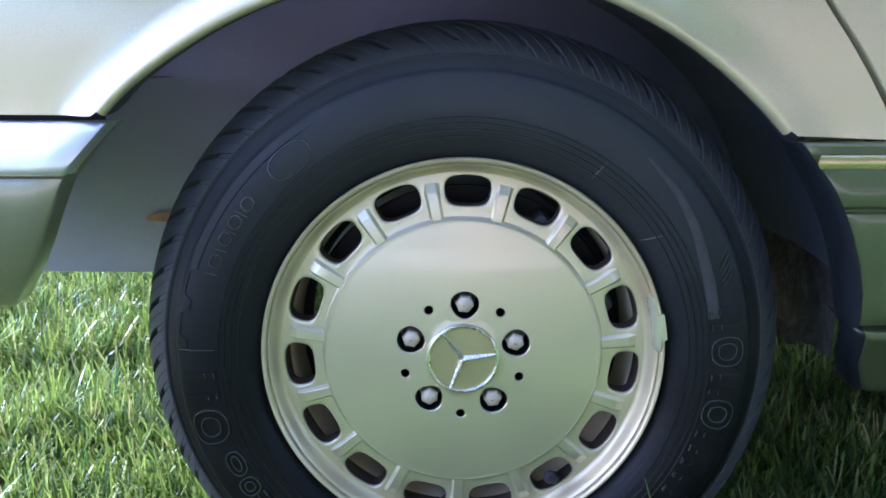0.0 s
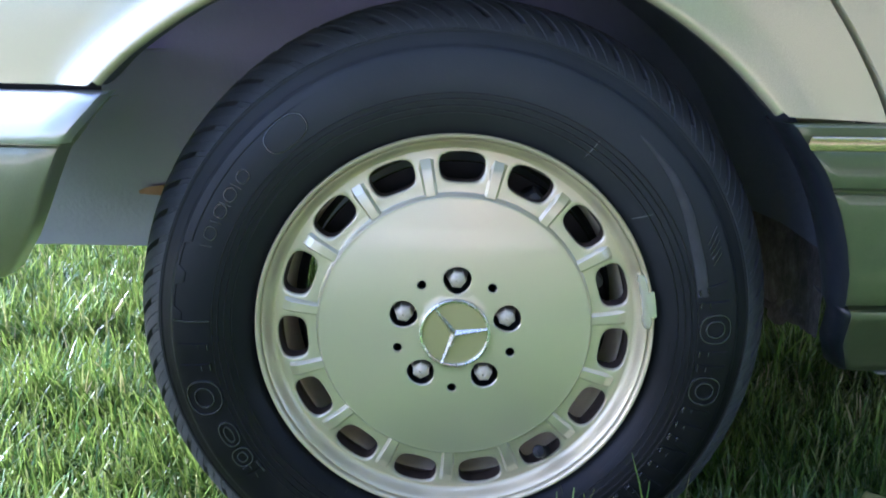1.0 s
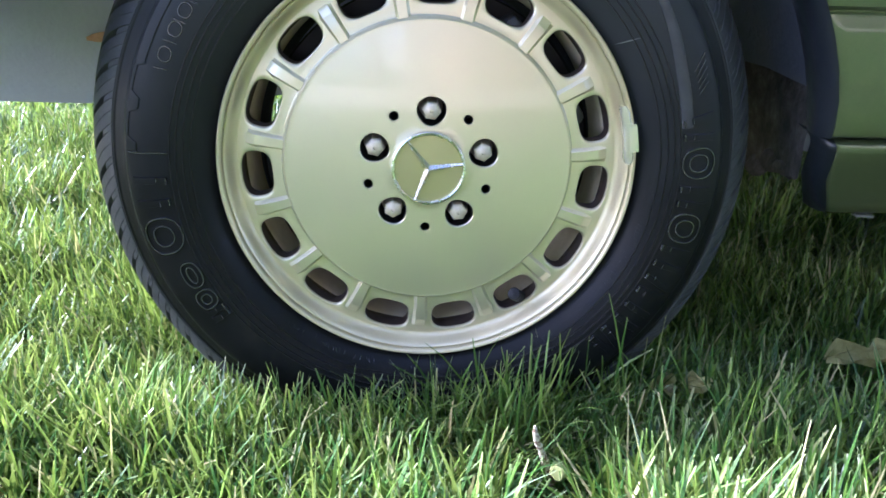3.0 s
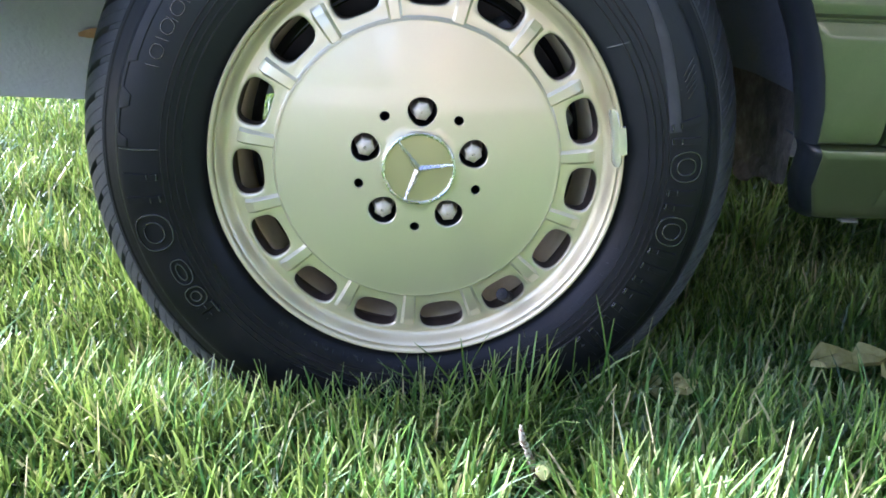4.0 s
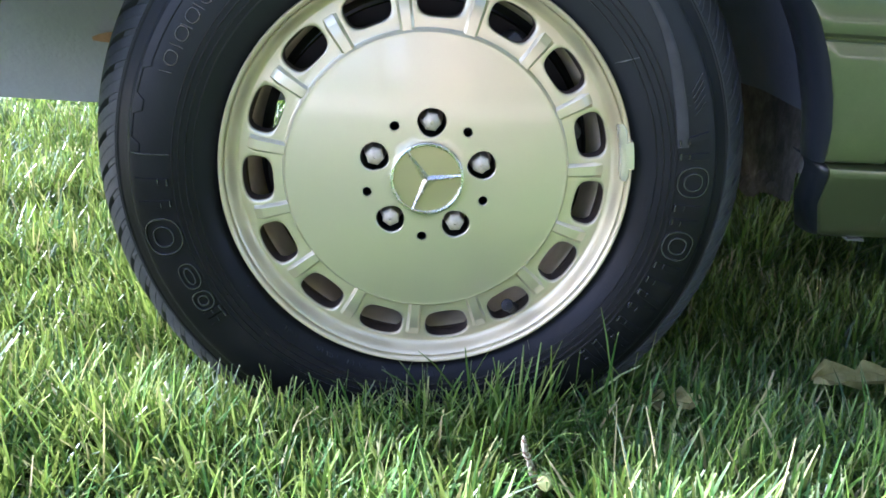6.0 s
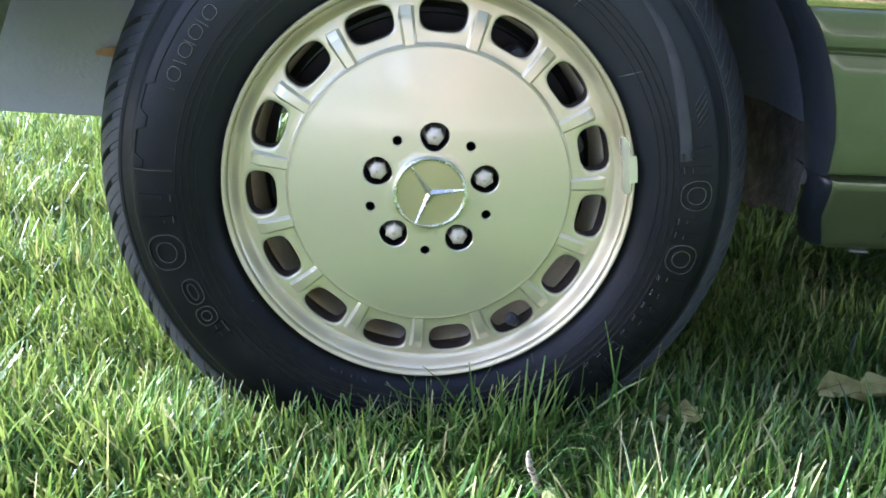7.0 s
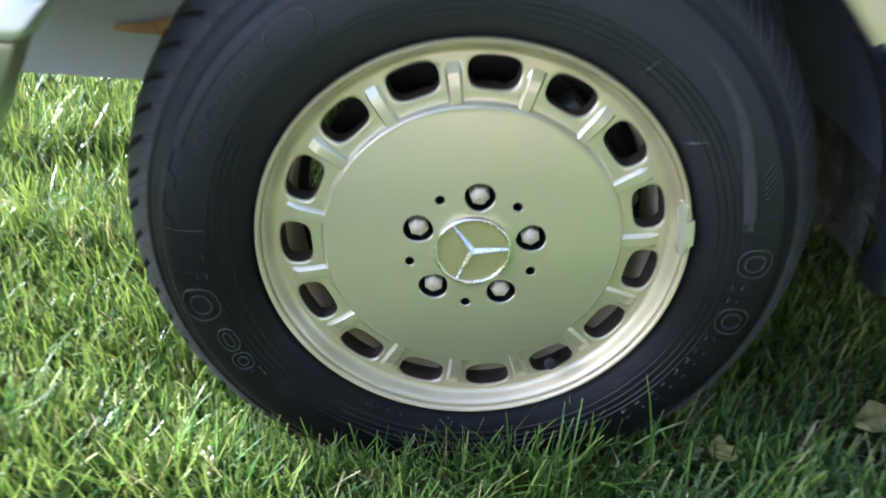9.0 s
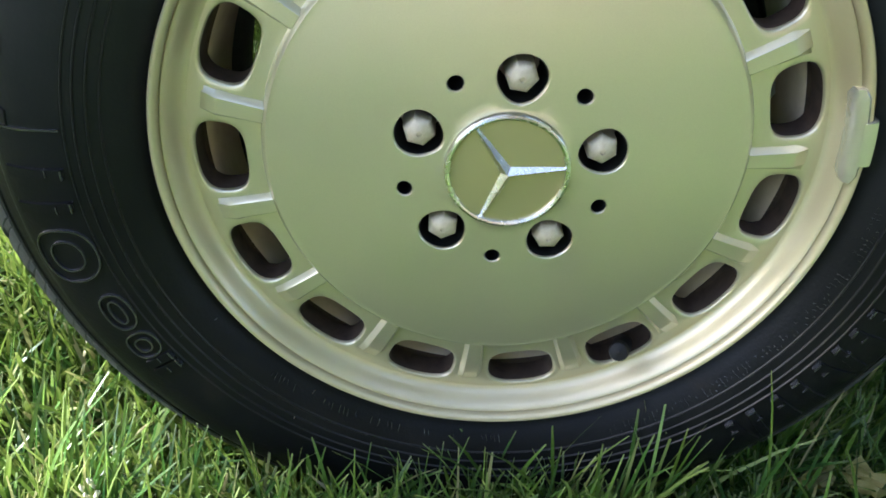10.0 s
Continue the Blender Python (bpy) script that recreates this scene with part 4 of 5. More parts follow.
def arch_x(z, rr=0.0):
    """Where the opening's rear edge stands at height z."""
    a = math.asin(max(-0.6, min(1, (z - CZ) / 0.378)))
    for _ in range(3):
        r = smooth_arch(math.degrees(a)) + rr
        a = math.asin(max(-0.9, min(1, (z - CZ) / r)))
    return r * math.cos(a)


# lower cladding behind the wheel, its arch edge covered by a rounded dark lip
bm = bmesh.new()
rows, edge = [], []
for z, y in CL:
    x0, x1 = arch_x(z) - 0.001, gap_x(z) - 0.003
    y1 = float(np.interp(z, (0.3525, 0.390, 0.420, 0.450, 0.490, 0.5335), (-0.0320, -0.0450, -0.0495, -0.0520, -0.0535, -0.0470)))
    edge.append([(x0 + 0.016, 0.036, z), (x0 + 0.004, 0.010, z), (x0, 0.35 * y1, z), (x0 + 0.0006, 0.58 * y1, z), (x0 + 0.0022, 0.80 * y1, z), (x0 + 0.0048, 0.94 * y1, z), (x0 + 0.0078, y1 - 0.0003, z)])
    row = [(x0 + 0.0070, y + 0.005, z), (x0 + 0.0082, y + 0.0008, z), (x0 + 0.0105, y, z)] + [(x0 + 0.0105 + (x1 - x0 - 0.0105) * i / 8, y, z) for i in range(1, 9)] + [(x1, min(0.0, y + 0.02), z)]
    rows.append(row)
grid(bm, rows)
part("wing_cladding", bm, CLAD, car, "dark green glossy lower cladding behind the wheel", 32)
bm = bmesh.new()
grid(bm, edge)
part("arch_lip", bm, LIP, car, "smooth dark blue-grey plastic lip of the arch", 60)
# bright insert in the cladding
for name, x0, x1 in (("wing_trim", 0.322, 0.402), ("door_trim", 0.416, 3.40)):
    bm = bmesh.new()
    rows = []
    for z, y in ((0.5232, -0.0470), (0.5228, -0.0500), (0.5200, -0.0520), (0.5165, -0.0526), (0.5130, -0.0520), (0.5100, -0.0502), (0.5096, -0.0470)):
        cut = 0.004 * math.cos((z - 0.5165) / 0.0136 * math.pi)
        rows.append([(x0 - cut + (x1 - x0 + cut) * i / 20, y, z) for i in range(21)])
    grid(bm, rows)
    part(name, bm, BRIGHT, car, "bright anodised side trim strip", 30)

# door: upper skin and its cladding
bm = bmesh.new()
rows = []
for k in range(19):
    z = 0.930 + (0.536 - 0.930) * k / 18
    x0 = gap_x(z) + 0.003
    row = [(x0, side_face(x0, z) + 0.018, z)] + [(x0 + 0.0005, side_face(x0, z) + 0.0015, z), (x0 + 0.002, side_face(x0, z), z)]
    row += [(x0 + 0.002 + (3.40 - x0) * (i / 10) ** 1.3, side_face(0.5, z), z) for i in range(1, 11)]
    rows.append(row)
grid(bm, rows)
door = part("front_door", bm, PAINT, car, "silver-green metallic front door skin", 40)
bm = bmesh.new()
rows = []
for z, y in CL:
    x0 = gap_x(z) + 0.003
    rows.append([(x0, y + 0.022, z), (x0 + 0.0005, y + 0.0015, z), (x0 + 0.002, y, z)] + [(x0 + 0.002 + (3.40 - x0) * (i / 8) ** 1.3, y, z) for i in range(1, 9)])
grid(bm, rows)
part("door_cladding", bm, CLAD, door, "dark green glossy lower door cladding", 32)
# rubber seal seen in the gap
bm = bmesh.new()
rows = []
for k in range(30):
    z = 0.930 + (0.345 - 0.930) * k / 29
    rows.append([(gap_x(z) - 0.02, -0.008 + max(0, side_face(0, z) + 0.036), z), (gap_x(z) + 0.02, -0.008 + max(0, side_face(0, z) + 0.036), z)])
grid(bm, rows)
part("door_seal", bm, BLACK, car, "black rubber door seal")

# sill below the cladding
bm = bmesh.new()
SL = [(0.3505, 0.012), (0.3500, -0.0150), (0.3486, -0.0225), (0.3456, -0.0268), (0.3410, -0.0280), (0.3360, -0.0256), (0.3200, -0.0145), (0.3000, 0.0000), (0.2800, 0.0100), (0.2640, 0.0220), (0.2540, 0.0400), (0.2500, 0.0700)]


def sill_x(z, y):
    """The sill's front end, raked back towards its foot."""
    return 0.396 + 0.020 * (0.345 - z) / 0.075 + 0.42 * max(0.0, y)


rows = []
for z, y in SL:
    x0 = sill_x(z, y)
    rows.append([(x0 - 0.002, y + 0.010, z), (x0 - 0.001, y + 0.003, z), (x0 + 0.003, y, z)] + [(x0 + 0.003 + (3.40 - x0) * i / 10, y, z) for i in range(1, 11)])
grid(bm, rows)
sill = part("sill", bm, CLAD, car, "green painted sill with a bright upper edge", 40)
bm = bmesh.new()
box(bm, pose(0.651, 0.0066, 0.290, 26, 0, 0), 0.34, 0.007, 0.026, 0.0016)
part("jacking_cover", bm, CLAD, sill, "flush jacking point cover")
bm = bmesh.new()
box(bm, pose(0.482, 0.050, 0.2490, 0, 5, 6), 0.022, 0.010, 0.003, 0.001)
part("sill_seam", bm, SCUFF, sill, "pale flaking underseal on the sill seam")
bm = bmesh.new()
rows = []
for z, y in SL[:-1]:
    x0 = sill_x(z, y)
    rows.append([(x0 - 0.0005, y + 0.004, z), (x0 - 0.004, y + 0.005, z), (x0 - 0.008, y + 0.010, z), (x0 - 0.010, y + 0.020, z), (x0 - 0.010, y + 0.040, z)])
grid(bm, rows)
part("sill_end", bm, LIP, sill, "dark front end of the sill", 60)

# -- bumper: painted shell, bright strip --
BUMP = [(0.5480, -0.020), (0.5475, -0.044), (0.5400, -0.0490), (0.5060, -0.0500), (0.5040, -0.0540), (0.4980, -0.0560), (0.4700, -0.0530), (0.4400, -0.0440), (0.4100, -0.0290), (0.3840, -0.0080), (0.3660, 0.0110), (0.3550, 0.0290), (0.3500, 0.0480), (0.3480, 0.0800)]


def bumper_end(z):
    pts = ((0.335, -0.495), (0.350, -0.478), (0.37, -0.452), (0.42, -0.407), (0.47, -0.380), (0.506, -0.362), (0.551, -0.324), (0.60, -0.29))
    for (z0, x0), (z1, x1) in zip(pts, pts[1:]):
        if z0 <= z <= z1:
            return x0 + (x1 - x0) * (z - z0) / (z1 - z0)
    return pts[0][1]


def bumper_wrap(x):
    return 0.9 * max(0.0, -0.48 - x) ** 1.6


bm = bmesh.new()
rows = []
for z, y in BUMP:
    x0 = bumper_end(z)
    row = [(x0 + 0.001, y + 0.03, z), (x0 + 0.0005, y + 0.006, z), (x0 - 0.001, y + 0.0015, z), (x0 - 0.004, y, z)]
    row += [(x0 - 0.004 + (-0.86 - x0) * i / 20, y + bumper_wrap(x0 - 0.004 + (-0.86 - x0) * i / 20), z) for i in range(1, 21)]
    rows.append(row)
grid(bm, rows)
bumper = part("bumper", bm, BUMPERPAINT, car, "grey-green painted front bumper end", 40)
bm = bmesh.new()
rows = []
for z, y in ((0.5545, -0.030), (0.5543, -0.0400), (0.5520, -0.0450), (0.5440, -0.0500), (0.5320, -0.0555), (0.5200, -0.0598), (0.5130, -0.0612), (0.5085, -0.0590), (0.5075, -0.0500)):
    x0 = bumper_end(z)
    row = [(x0 + 0.003, y + 0.020, z), (x0 + 0.002, y + 0.006, z), (x0 - 0.001, y + 0.0012, z), (x0 - 0.005, y, z)]
    row += [(x0 - 0.005 + (-0.86 - x0) * i / 20, y + bumper_wrap(x0 - 0.005 + (-0.86 - x0) * i / 20), z) for i in range(1, 21)]
    rows.append(row)
grid(bm, rows)
part("bumper_strip", bm, SATIN, bumper, "broad satin bright strip of the bumper", 40)
# shadow gap under the wing, filled by a black seal
bm = bmesh.new()
rows = [[(-0.332 - 0.53 * i / 12, y + bumper_wrap(-0.332 - 0.53 * i / 12), z) for i in range(13)] for z, y in ((0.568, -0.020), (0.550, -0.022))]
grid(bm, rows)
part("bumper_seal", bm, BLACK, bumper, "black seal between wing and bumper")

# -- plain body that closes the car: bonnet, nose, far flank, floor --
bm = bmesh.new()
sec = [(0.345, 0.54), (0.66, 0.38), (0.88, 0.03), (0.935, 0.10), (0.955, 0.85), (0.935, 1.62), (0.88, 1.72), (0.40, 1.74), (0.335, 1.60)]
rows = []
for x in (-0.845, -0.80, -0.60, -0.2, 0.4, 0.9, 1.3, 2.4, 3.45, 3.60):
    k = 0.0 if x < -0.82 else 1.0
    rows.append([(x, 0.85 + (y - 0.85) * (0.94 + 0.06 * k), 0.30 + (z - 0.30) * (0.80 if x < -0.7 else 0.97 if x < 0 else 0.86 if x > 3.5 else 1.0)) for z, y in sec])
vs = grid(bm, rows, True)
bm.faces.new(vs[0])
bm.faces.new(vs[-1][::-1])
part("body_shell", bm, PAINT, car, "plain silver-green body with bonnet", 40)
bm = bmesh.new()
rows = [[(x, y, 0.335 - 0.12 * min(1, max(0, (x - 0.3) / 0.3))) for x in (-0.80, -0.4, 0.0, 0.3, 0.6, 1.3, 3.4)] for y in (0.47, 0.85, 1.70)]
grid(bm, rows)
part("underbody", bm, LINER, car, "dark underbody")


# ---- lawn ----
def lawn(name, spots, seed):
    """Grass blades from patches of (x0, x1, y0, y1, count, height, width); one mesh."""
    rng = np.random.default_rng(seed)
    P = []
    for x0, x1, y0, y1, count, hgt, wid in spots:
        x, y = rng.uniform(x0, x1, count), rng.uniform(y0, y1, count)
        # tufts: draw roots towards scattered centres
        cx, cy = rng.uniform(x0, x1, count // 14 + 1), rng.uniform(y0, y1, count // 14 + 1)
        pick = rng.integers(0, len(cx), count)
        near = rng.random(count) < 0.55
        x = np.where(near, cx[pick] + rng.normal(0, 0.011, count), x)
        y = np.where(near, cy[pick] + rng.normal(0, 0.011, count), y)
        keep = ~((np.abs(x) < 0.125) & (y > -0.012) & (y < 0.185))
        low = (np.abs(x - 0.110) < 0.046) & (y > -0.36) & (y < -0.115)
        keep &= ~((np.abs(x - 0.280) < 0.028) & (y > -0.060) & (y < 0.012))
        keep &= ~((np.abs(x - 0.545) < 0.08) & (y > -0.02) & (y < 0.08))
        turf = 0.75 + 0.35 * np.sin(7.1 * x + 3 * np.sin(5 * y)) * np.sin(6.3 * y + 1.0)
        h = hgt * turf.clip(0.6, 1.15) * rng.gamma(5.0, 1 / 5.0, count).clip(0.3, 1.45)
        h = np.where(low, 0.34 * h, h)
        h = np.where((x > 0.12) & (y > -0.10) & (y < 0.5), 0.84 * h, h)
        w = wid * rng.uniform(0.6, 1.3, count)
        P.append(np.stack([x, y, h, w], 1)[keep])
    x, y, h, w = np.concatenate(P).T
    n = len(x)
    head = rng.uniform(0, 2 * np.pi, n)
    face = head + rng.normal(0, 0.6, n) + np.pi / 2
    lean = rng.gamma(1.7, 0.26, n).clip(0.02, 1.5)
    curl = rng.gamma(1.3, 0.55, n).clip(0.0, 2.4)
    # blades beside the tyre bend away from it
    by = (np.abs(x) < 0.20) & (y < 0.0) & (y > -0.05)
    head = np.where(by, -np.pi / 2 + rng.normal(0, 0.9, n), head)
    co = np.zeros((n, 10, 3), np.float32)
    al = np.zeros((n, 10), np.float32)
    px, py, pz = x.copy(), y.copy(), np.full(n, -0.014)
    for k, (t, wk) in enumerate(((0.0, 0.75), (0.30, 1.0), (0.58, 0.95), (0.84, 0.76), (1.0, 0.36))):
        if k:
            dt = h * (t - last)
            ang = lean * 0.6 + curl * (t + last) / 2
            px, py, pz = px + dt * np.sin(ang) * np.cos(head), py + dt * np.sin(ang) * np.sin(head), pz + dt * np.cos(ang)
        last = t
        sx, sy = np.cos(face) * w * wk / 2, np.sin(face) * w * wk / 2
        co[:, 2 * k, 0], co[:, 2 * k, 1], co[:, 2 * k, 2] = px - sx, py - sy, pz
        co[:, 2 * k + 1, 0], co[:, 2 * k + 1, 1], co[:, 2 * k + 1, 2] = px + sx, py + sy, pz
        al[:, 2 * k] = al[:, 2 * k + 1] = t
    quads = np.array([[0, 1, 3, 2], [2, 3, 5, 4], [4, 5, 7, 6], [6, 7, 9, 8]])
    loops = (np.arange(n)[:, None, None] * 10 + quads[None]).reshape(-1).astype(np.int32)
    me = bpy.data.meshes.new(name)
    me.vertices.add(n * 10)
    me.vertices.foreach_set("co", co.reshape(-1))
    me.loops.add(len(loops))
    me.loops.foreach_set("vertex_index", loops)
    me.polygons.add(n * 4)
    me.polygons.foreach_set("loop_start", np.arange(0, n * 16, 4, dtype=np.int32))
    me.update(calc_edges=True)
    at = me.attributes.new("along", "FLOAT", "POINT")
    at.data.foreach_set("value", al.reshape(-1))
    me.materials.append(GRASS)
    me.shade_smooth()
    me.validate()
    return new(name, me)


grass = lawn("grass", [(-0.34, 0.16, -0.10, -0.015, 3000, 0.142, 0.0028), (-0.22, 0.30, -0.085, -0.022, 170, 0.176, 0.0026), (-0.7, 0.8, -0.40, -0.05, 2500, 0.125, 0.0030), (-0.85, 0.95, -0.42, 0.42, 74000, 0.108, 0.0036), (-0.85, 0.95, -0.42, 0.42, 16000, 0.092, 0.0048), (-0.85, 0.95, -0.42, 0.42, 9000, 0.140, 0.0022), (-1.9, 1.5, 0.42, 1.5, 62000, 0.100, 0.0038), (-3.2, 1.5, 1.5, 3.6, 26000, 0.085, 0.0075), (-3.2, 3.0, -3.0, -0.42, 42000, 0.085, 0.0065), (-3.2, -1.9, -0.42, 1.5, 9000, 0.085, 0.0075), (-1.9, -0.85, -0.42, 0.42, 12000, 0.095, 0.0050), (0.95, 3.0, -0.42, 0.42, 9000, 0.090, 0.0070), (1.5, 3.0, 0.42, 3.6, 8000, 0.085, 0.0080)], 11)
tagged(grass, "bright green lawn grass with pale dry blades", "grass", kind="stuff")


# ---- leaves and twig on the grass ----
def dry_leaf(points, m, label, seed):
    """A curled lobed leaf: points give its half-outline (along, half-width)."""
    bm = bmesh.new()
    rows = []
    for i, (t, w) in enumerate(points):
        row = []
        for j in range(-4, 5):
            s = j / 4
            jag = 1.0 + 0.75 * noise.noise((seed + 38 * t, 5 * s, 0)) * (abs(s) > 0.7)
            row.append((t + 0.006 * noise.noise((3 * s + seed, 40 * t, 2)), w * s * jag, 0.45 * w * s * s + 0.014 * noise.noise((26 * t + seed, 2.2 * s, 4))))
        rows.append(row)
    grid(bm, rows)
    bmesh.ops.solidify(bm, geom=bm.faces[:], thickness=0.0006)
    ob = new("dry_leaf", mesh_of("dry_leaf", bm, DRYLEAF, 50))
    ob.matrix_basis = m
    return tagged(ob, label, "leaf", "dry leaves on the lawn")


dry_leaf(((0.0, 0.003), (0.010, 0.016), (0.026, 0.025), (0.046, 0.024), (0.062, 0.015), (0.074, 0.026), (0.088, 0.012), (0.106, 0.004)), pose(0.470, 0.040, 0.074, 6, -2, 4), "large curled tan dry leaf lying on grass", 1)
dry_leaf(((0.0, 0.003), (0.012, 0.009), (0.030, 0.010), (0.048, 0.004)), pose(0.552, 0.028, 0.082, 20, 34, -58), "small brown folded dry leaf on grass", 2)
dry_leaf(((0.0, 0.003), (0.008, 0.013), (0.016, 0.006), (0.024, 0.014), (0.034, 0.009), (0.040, 0.003)), pose(0.247, -0.014, 0.072, 66, 14, 28), "crumpled pale dry leaf caught in grass", 3)
dry_leaf(((0.0, 0.003), (0.010, 0.011), (0.020, 0.006), (0.028, 0.011), (0.036, 0.003)), pose(0.289, 0.000, 0.066, 24, -20, -48), "small crumpled dry leaf in grass", 4)
dry_leaf(((0.0, 0.002), (0.006, 0.010), (0.018, 0.011), (0.028, 0.003)), pose(0.588, -0.012, 0.082, 35, -20, 40), "pale scrap of dry leaf on grass", 6)

dry_leaf(((0.0, 0.002), (0.008, 0.006), (0.020, 0.007), (0.030, 0.002)), pose(-0.362, -0.116, 0.052, 62, 10, 80), "small pale brown scrap of dry leaf in grass", 7)
dry_leaf(((0.0, 0.002), (0.006, 0.005), (0.014, 0.005), (0.020, 0.002)), pose(-0.392, -0.168, 0.050, 58, -20, 30), "small brown scrap of dry leaf in grass", 9)

# one flowering stalk of grass
bm = bmesh.new()
rows = [[(-0.258 + 0.010 * math.sin(2 * t) + 0.0007 * math.cos(2.1 * k), -0.077 + 0.0007 * math.sin(2.1 * k), -0.012 + 0.125 * t) for k in range(3)] for t in (0.0, 0.3, 0.6, 0.8, 1.0)]
grid(bm, rows, True)
stalk = new("seed_head", mesh_of("seed_head", bm, MOSS, 60))
tagged(stalk, "pale seed head on a thin grass stalk", "grass stalk")
rnd = random.Random(8)
bm = bmesh.new()
for k in range(15):
    t = 0.70 + 0.30 * k / 14
    a = rnd.uniform(0, 6.3)
    c = (-0.258 + 0.010 * math.sin(2 * t) + 0.004 * math.cos(a), -0.077 + 0.004 * math.sin(a), -0.012 + 0.125 * t)
    bmesh.ops.create_icosphere(bm, subdivisions=1, radius=1.0, matrix=pose(*c, rnd.uniform(-30, 30), rnd.uniform(-30, 30), 0) @ Matrix.Diagonal((0.0014, 0.0014, 0.0032, 1)))
part("spikelets", bm, SEED, stalk, "cream spikelets")

bm = bmesh.new()
pts = [Vector((0.097, -0.146, 0.108)), Vector((0.100, -0.142, 0.092)), Vector((0.107, -0.136, 0.074)), Vector((0.114, -0.131, 0.055)), Vector((0.123, -0.124, 0.030)), Vector((0.126, -0.118, 0.004))]
rows = []
for i in range(21):
    u = i / 20 * 5
    k = min(4, int(u))
    p = pts[k].lerp(pts[k + 1], u - k)
    r = min(1.0, 0.35 + 0.25 * i) * (0.0032 + 0.0013 * noise.noise((1.7 * i, 0.3, 8)) + (0.0008 if 8 < i < 15 else 0.0))
    rows.append([(p.x + r * math.cos(2 * math.pi * q / 10) * (1 + 0.55 * noise.noise((0.9 * i, 1.3 * q, 0))), p.y + r * math.sin(2 * math.pi * q / 10) * (1 + 0.55 * noise.noise((1.3 * q, 0.9 * i, 3))), p.z + 0.0025 * noise.noise((q, i, 5))) for q in range(10)])
vs = grid(bm, rows, True)
bm.faces.new(vs[0])
twig = new("twig", mesh_of("twig", bm, TWIG, 60))
tagged(twig, "short lichen-covered twig standing in the grass", "twig")
bm = bmesh.new()
bmesh.ops.create_icosphere(bm, subdivisions=3, radius=0.0078, matrix=pose(0.124, -0.139, 0.053))
for v in bm.verts:
    v.co += 0.003 * Vector((noise.noise(150 * v.co), noise.noise(150 * v.co + Vector((3, 0, 0))), noise.noise(150 * v.co + Vector((0, 3, 0)))))
part("bud", bm, MOSS, twig, "pale yellow-green bud")


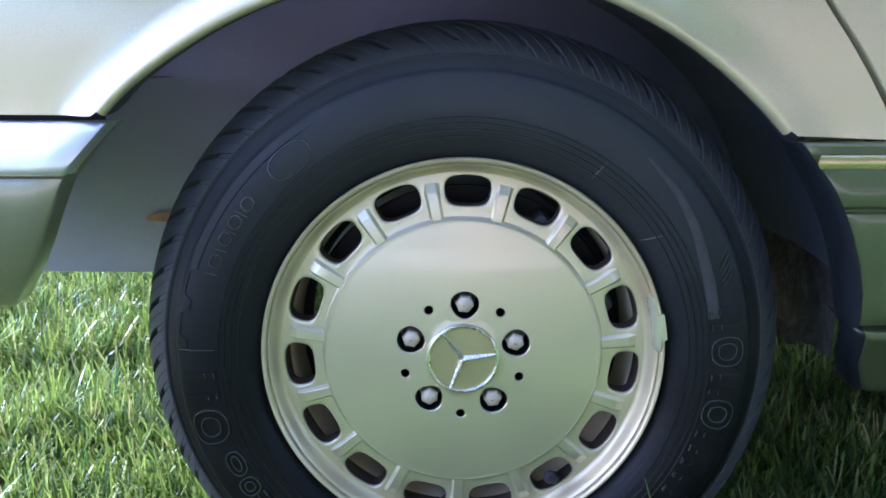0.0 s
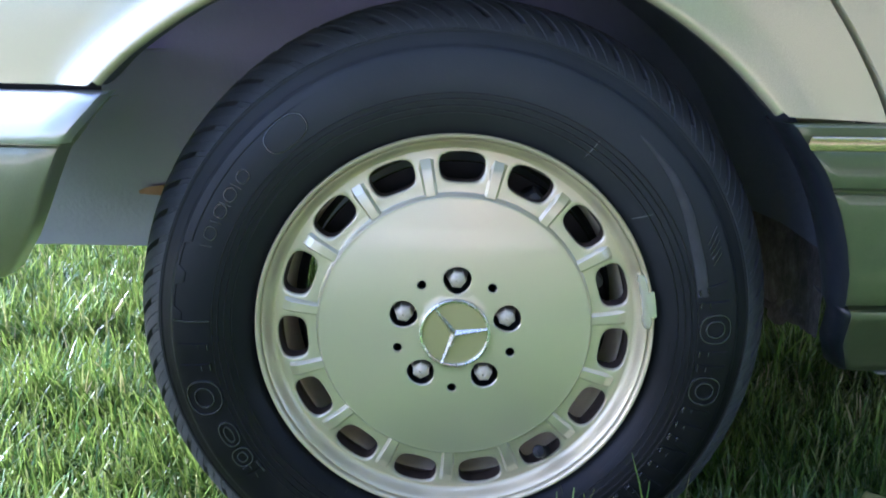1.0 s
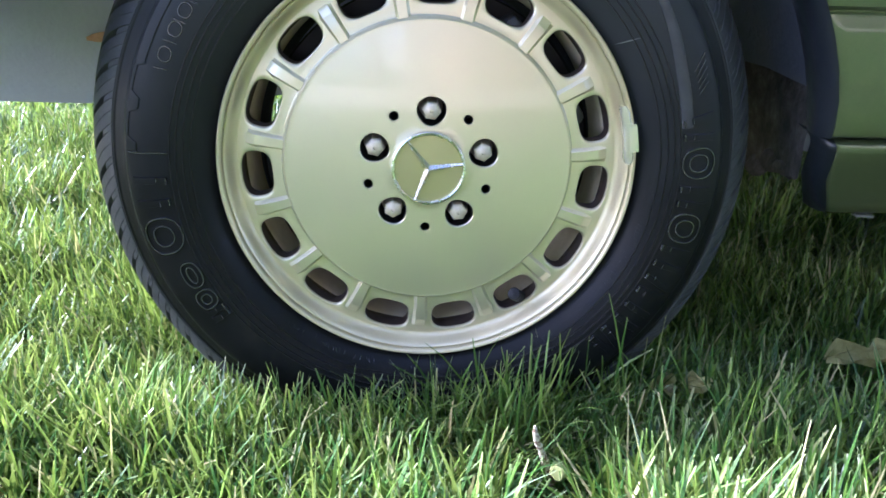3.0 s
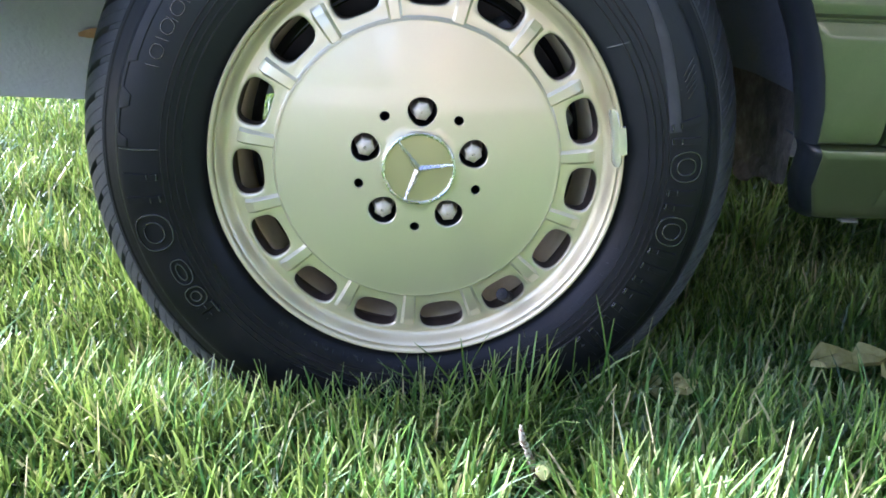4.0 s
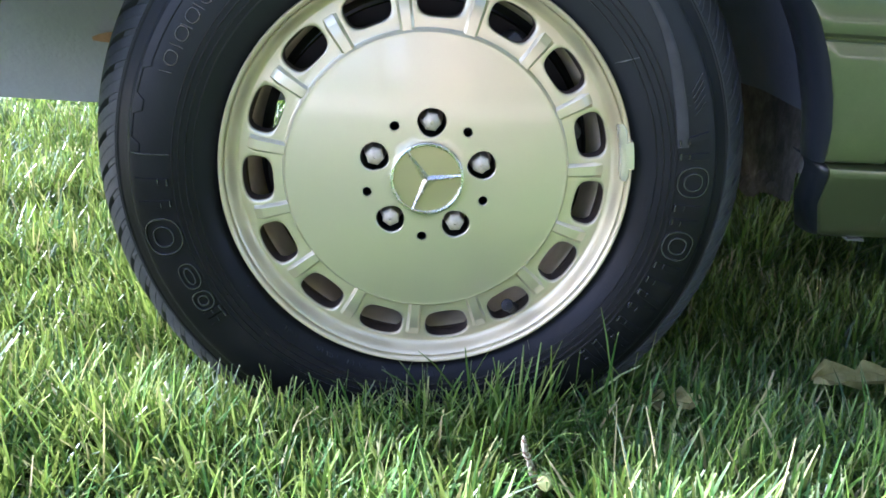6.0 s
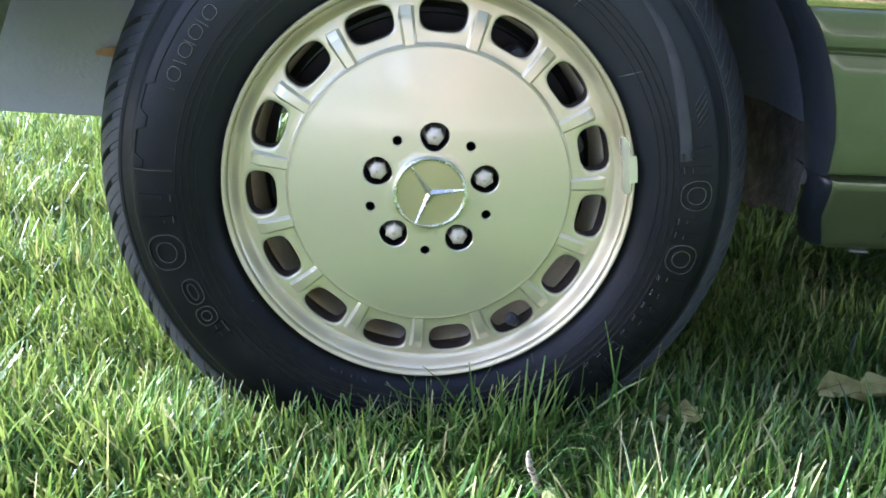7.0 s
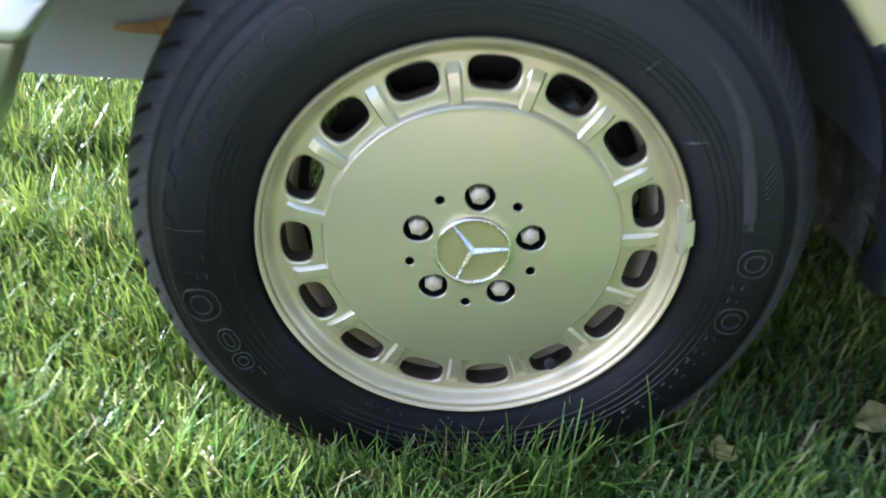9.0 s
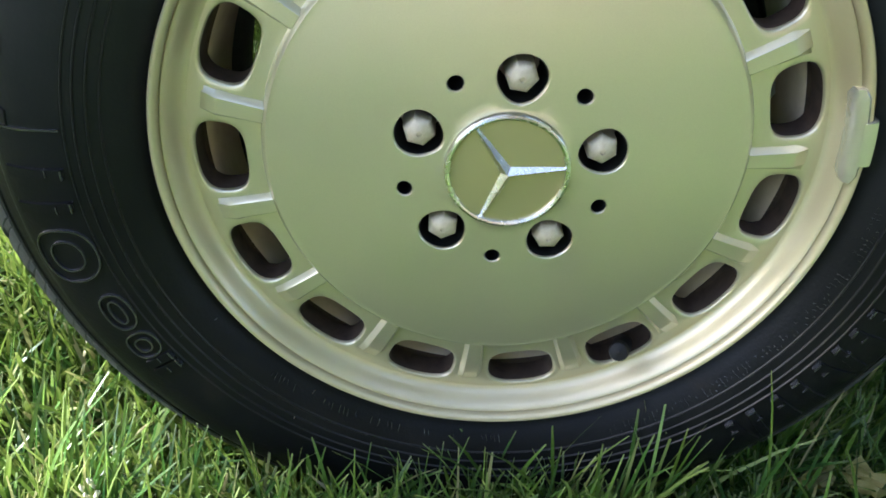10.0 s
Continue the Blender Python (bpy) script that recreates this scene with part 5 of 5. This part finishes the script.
# ---- trees behind the camera, seen as reflections in the lacquer ----
def tree(seed):
    rng = np.random.default_rng(seed)
    base = new("tree")
    bm = bmesh.new()

    def limb(p, q, r0, r1, bend):
        rows = []
        for i in range(6):
            t = i / 5
            c = p.lerp(q, t) + bend * math.sin(math.pi * t)
            r = r0 + (r1 - r0) * t
            rows.append([(c.x + r * math.cos(2 * math.pi * k / 9), c.y + r * math.sin(2 * math.pi * k / 9), c.z) for k in range(9)])
        grid(bm, rows, True)
    limb(Vector((0, 0, -0.1)), Vector((0.15, 0.1, 2.6)), 0.24, 0.17, Vector((0.06, 0, 0)))
    ends = []
    for k in range(9):
        a = k * 2.4
        q = Vector((1.9 * math.cos(a), 1.9 * math.sin(a), 3.2 + 0.42 * k))
        limb(Vector((0.15, 0.1, 1.9 + 0.12 * k)), q, 0.10, 0.025, Vector((0, 0, 0.3)))
        ends.append(q)
    part("trunk", bm, BARK, base, "rough brown bark")
    cent = np.array([e[:] for e in ends] + [[0, 0, 5.6], [0.9, -0.6, 6.4], [-0.8, 0.5, 4.6]])
    n = 9000
    c = cent[rng.integers(0, len(cent), n)]
    d = rng.normal(0, 1, (n, 3))
    d /= np.linalg.norm(d, axis=1)[:, None]
    p = c + d * (1.25 * rng.random(n) ** 0.45)[:, None] * np.array([1, 1, 0.75])
    u, v = rng.normal(0, 1, (n, 3)), rng.normal(0, 1, (n, 3))
    u /= np.linalg.norm(u, axis=1)[:, None]
    v -= (v * u).sum(1)[:, None] * u
    v /= np.linalg.norm(v, axis=1)[:, None]
    s = rng.uniform(0.07, 0.13, n)[:, None]
    co = np.stack([p - u * s, p + v * s * 0.5, p + u * s, p - v * s * 0.5], 1).reshape(-1, 3)
    me = bpy.data.meshes.new("crown")
    me.from_pydata(co.tolist(), [], np.arange(n * 4).reshape(-1, 4).tolist())
    me.materials.append(LEAVES)
    ob = new("crown", me)
    ob.parent = base
    tagged(ob, "loose crown of small sunlit leaves")
    return tagged(base, "broad-leaved tree with a loose sunlit green crown", "tree", "trees round the lawn")


first = tree(3)
first.matrix_basis = pose(4.0, -12.6, 0, 0, 0, 0) @ Matrix.Scale(1.5, 4)
for x, y, turn, size in ((-1.4, -11.5, 95, 1.45), (8.2, -6.5, 70, 1.3), (10.5, -1.5, 140, 1.25), (8.5, -13.0, 200, 1.6), (0.8, -14.5, 330, 1.7), (13.0, -8.5, 30, 1.5), (13.5, 5.0, 310, 1.3), (-5.5, -14.0, 250, 1.35), (3.7, -5.0, 120, 0.72)):
    made = copy_thing(first, pose(x, y, 0, 0, 0, turn))
    made.scale = (size, size, size)


# ---- house behind the camera, seen as a warm reflection in the wheel ----
def house():
    base = new("house")
    bm = bmesh.new()
    box(bm, pose(4.2, -2.0, 1.5), 8.4, 4.0, 3.0, 0.01)
    part("wall", bm, RENDERED, base, "warm beige rendered wall")
    bm = bmesh.new()
    grid(bm, [[(x, y, z) for x in (-0.35, 8.75)] for y, z in ((0.35, 2.85), (-2.0, 4.4), (-4.35, 2.85))])
    bmesh.ops.solidify(bm, geom=bm.faces[:], thickness=0.12)
    part("roof", bm, BARK, base, "brown shingle roof", smooth=False)
    for x in (2.4, 5.6):
        bm = bmesh.new()
        box(bm, pose(x, 0.012, 1.5), 1.3, 0.05, 1.3, 0.01)
        frame_ = part("window", bm, SEED, base, "pale window frame")
        bm = bmesh.new()
        for dx in (-0.31, 0.31):
            box(bm, pose(x + dx, 0.040, 1.5), 0.54, 0.012, 1.14, 0.002)
        part("pane", bm, PANE, frame_)
    return tagged(base, "low beige rendered house across the lawn", "house")


home = house()
home.matrix_basis = pose(-0.3, -7.2, 0)
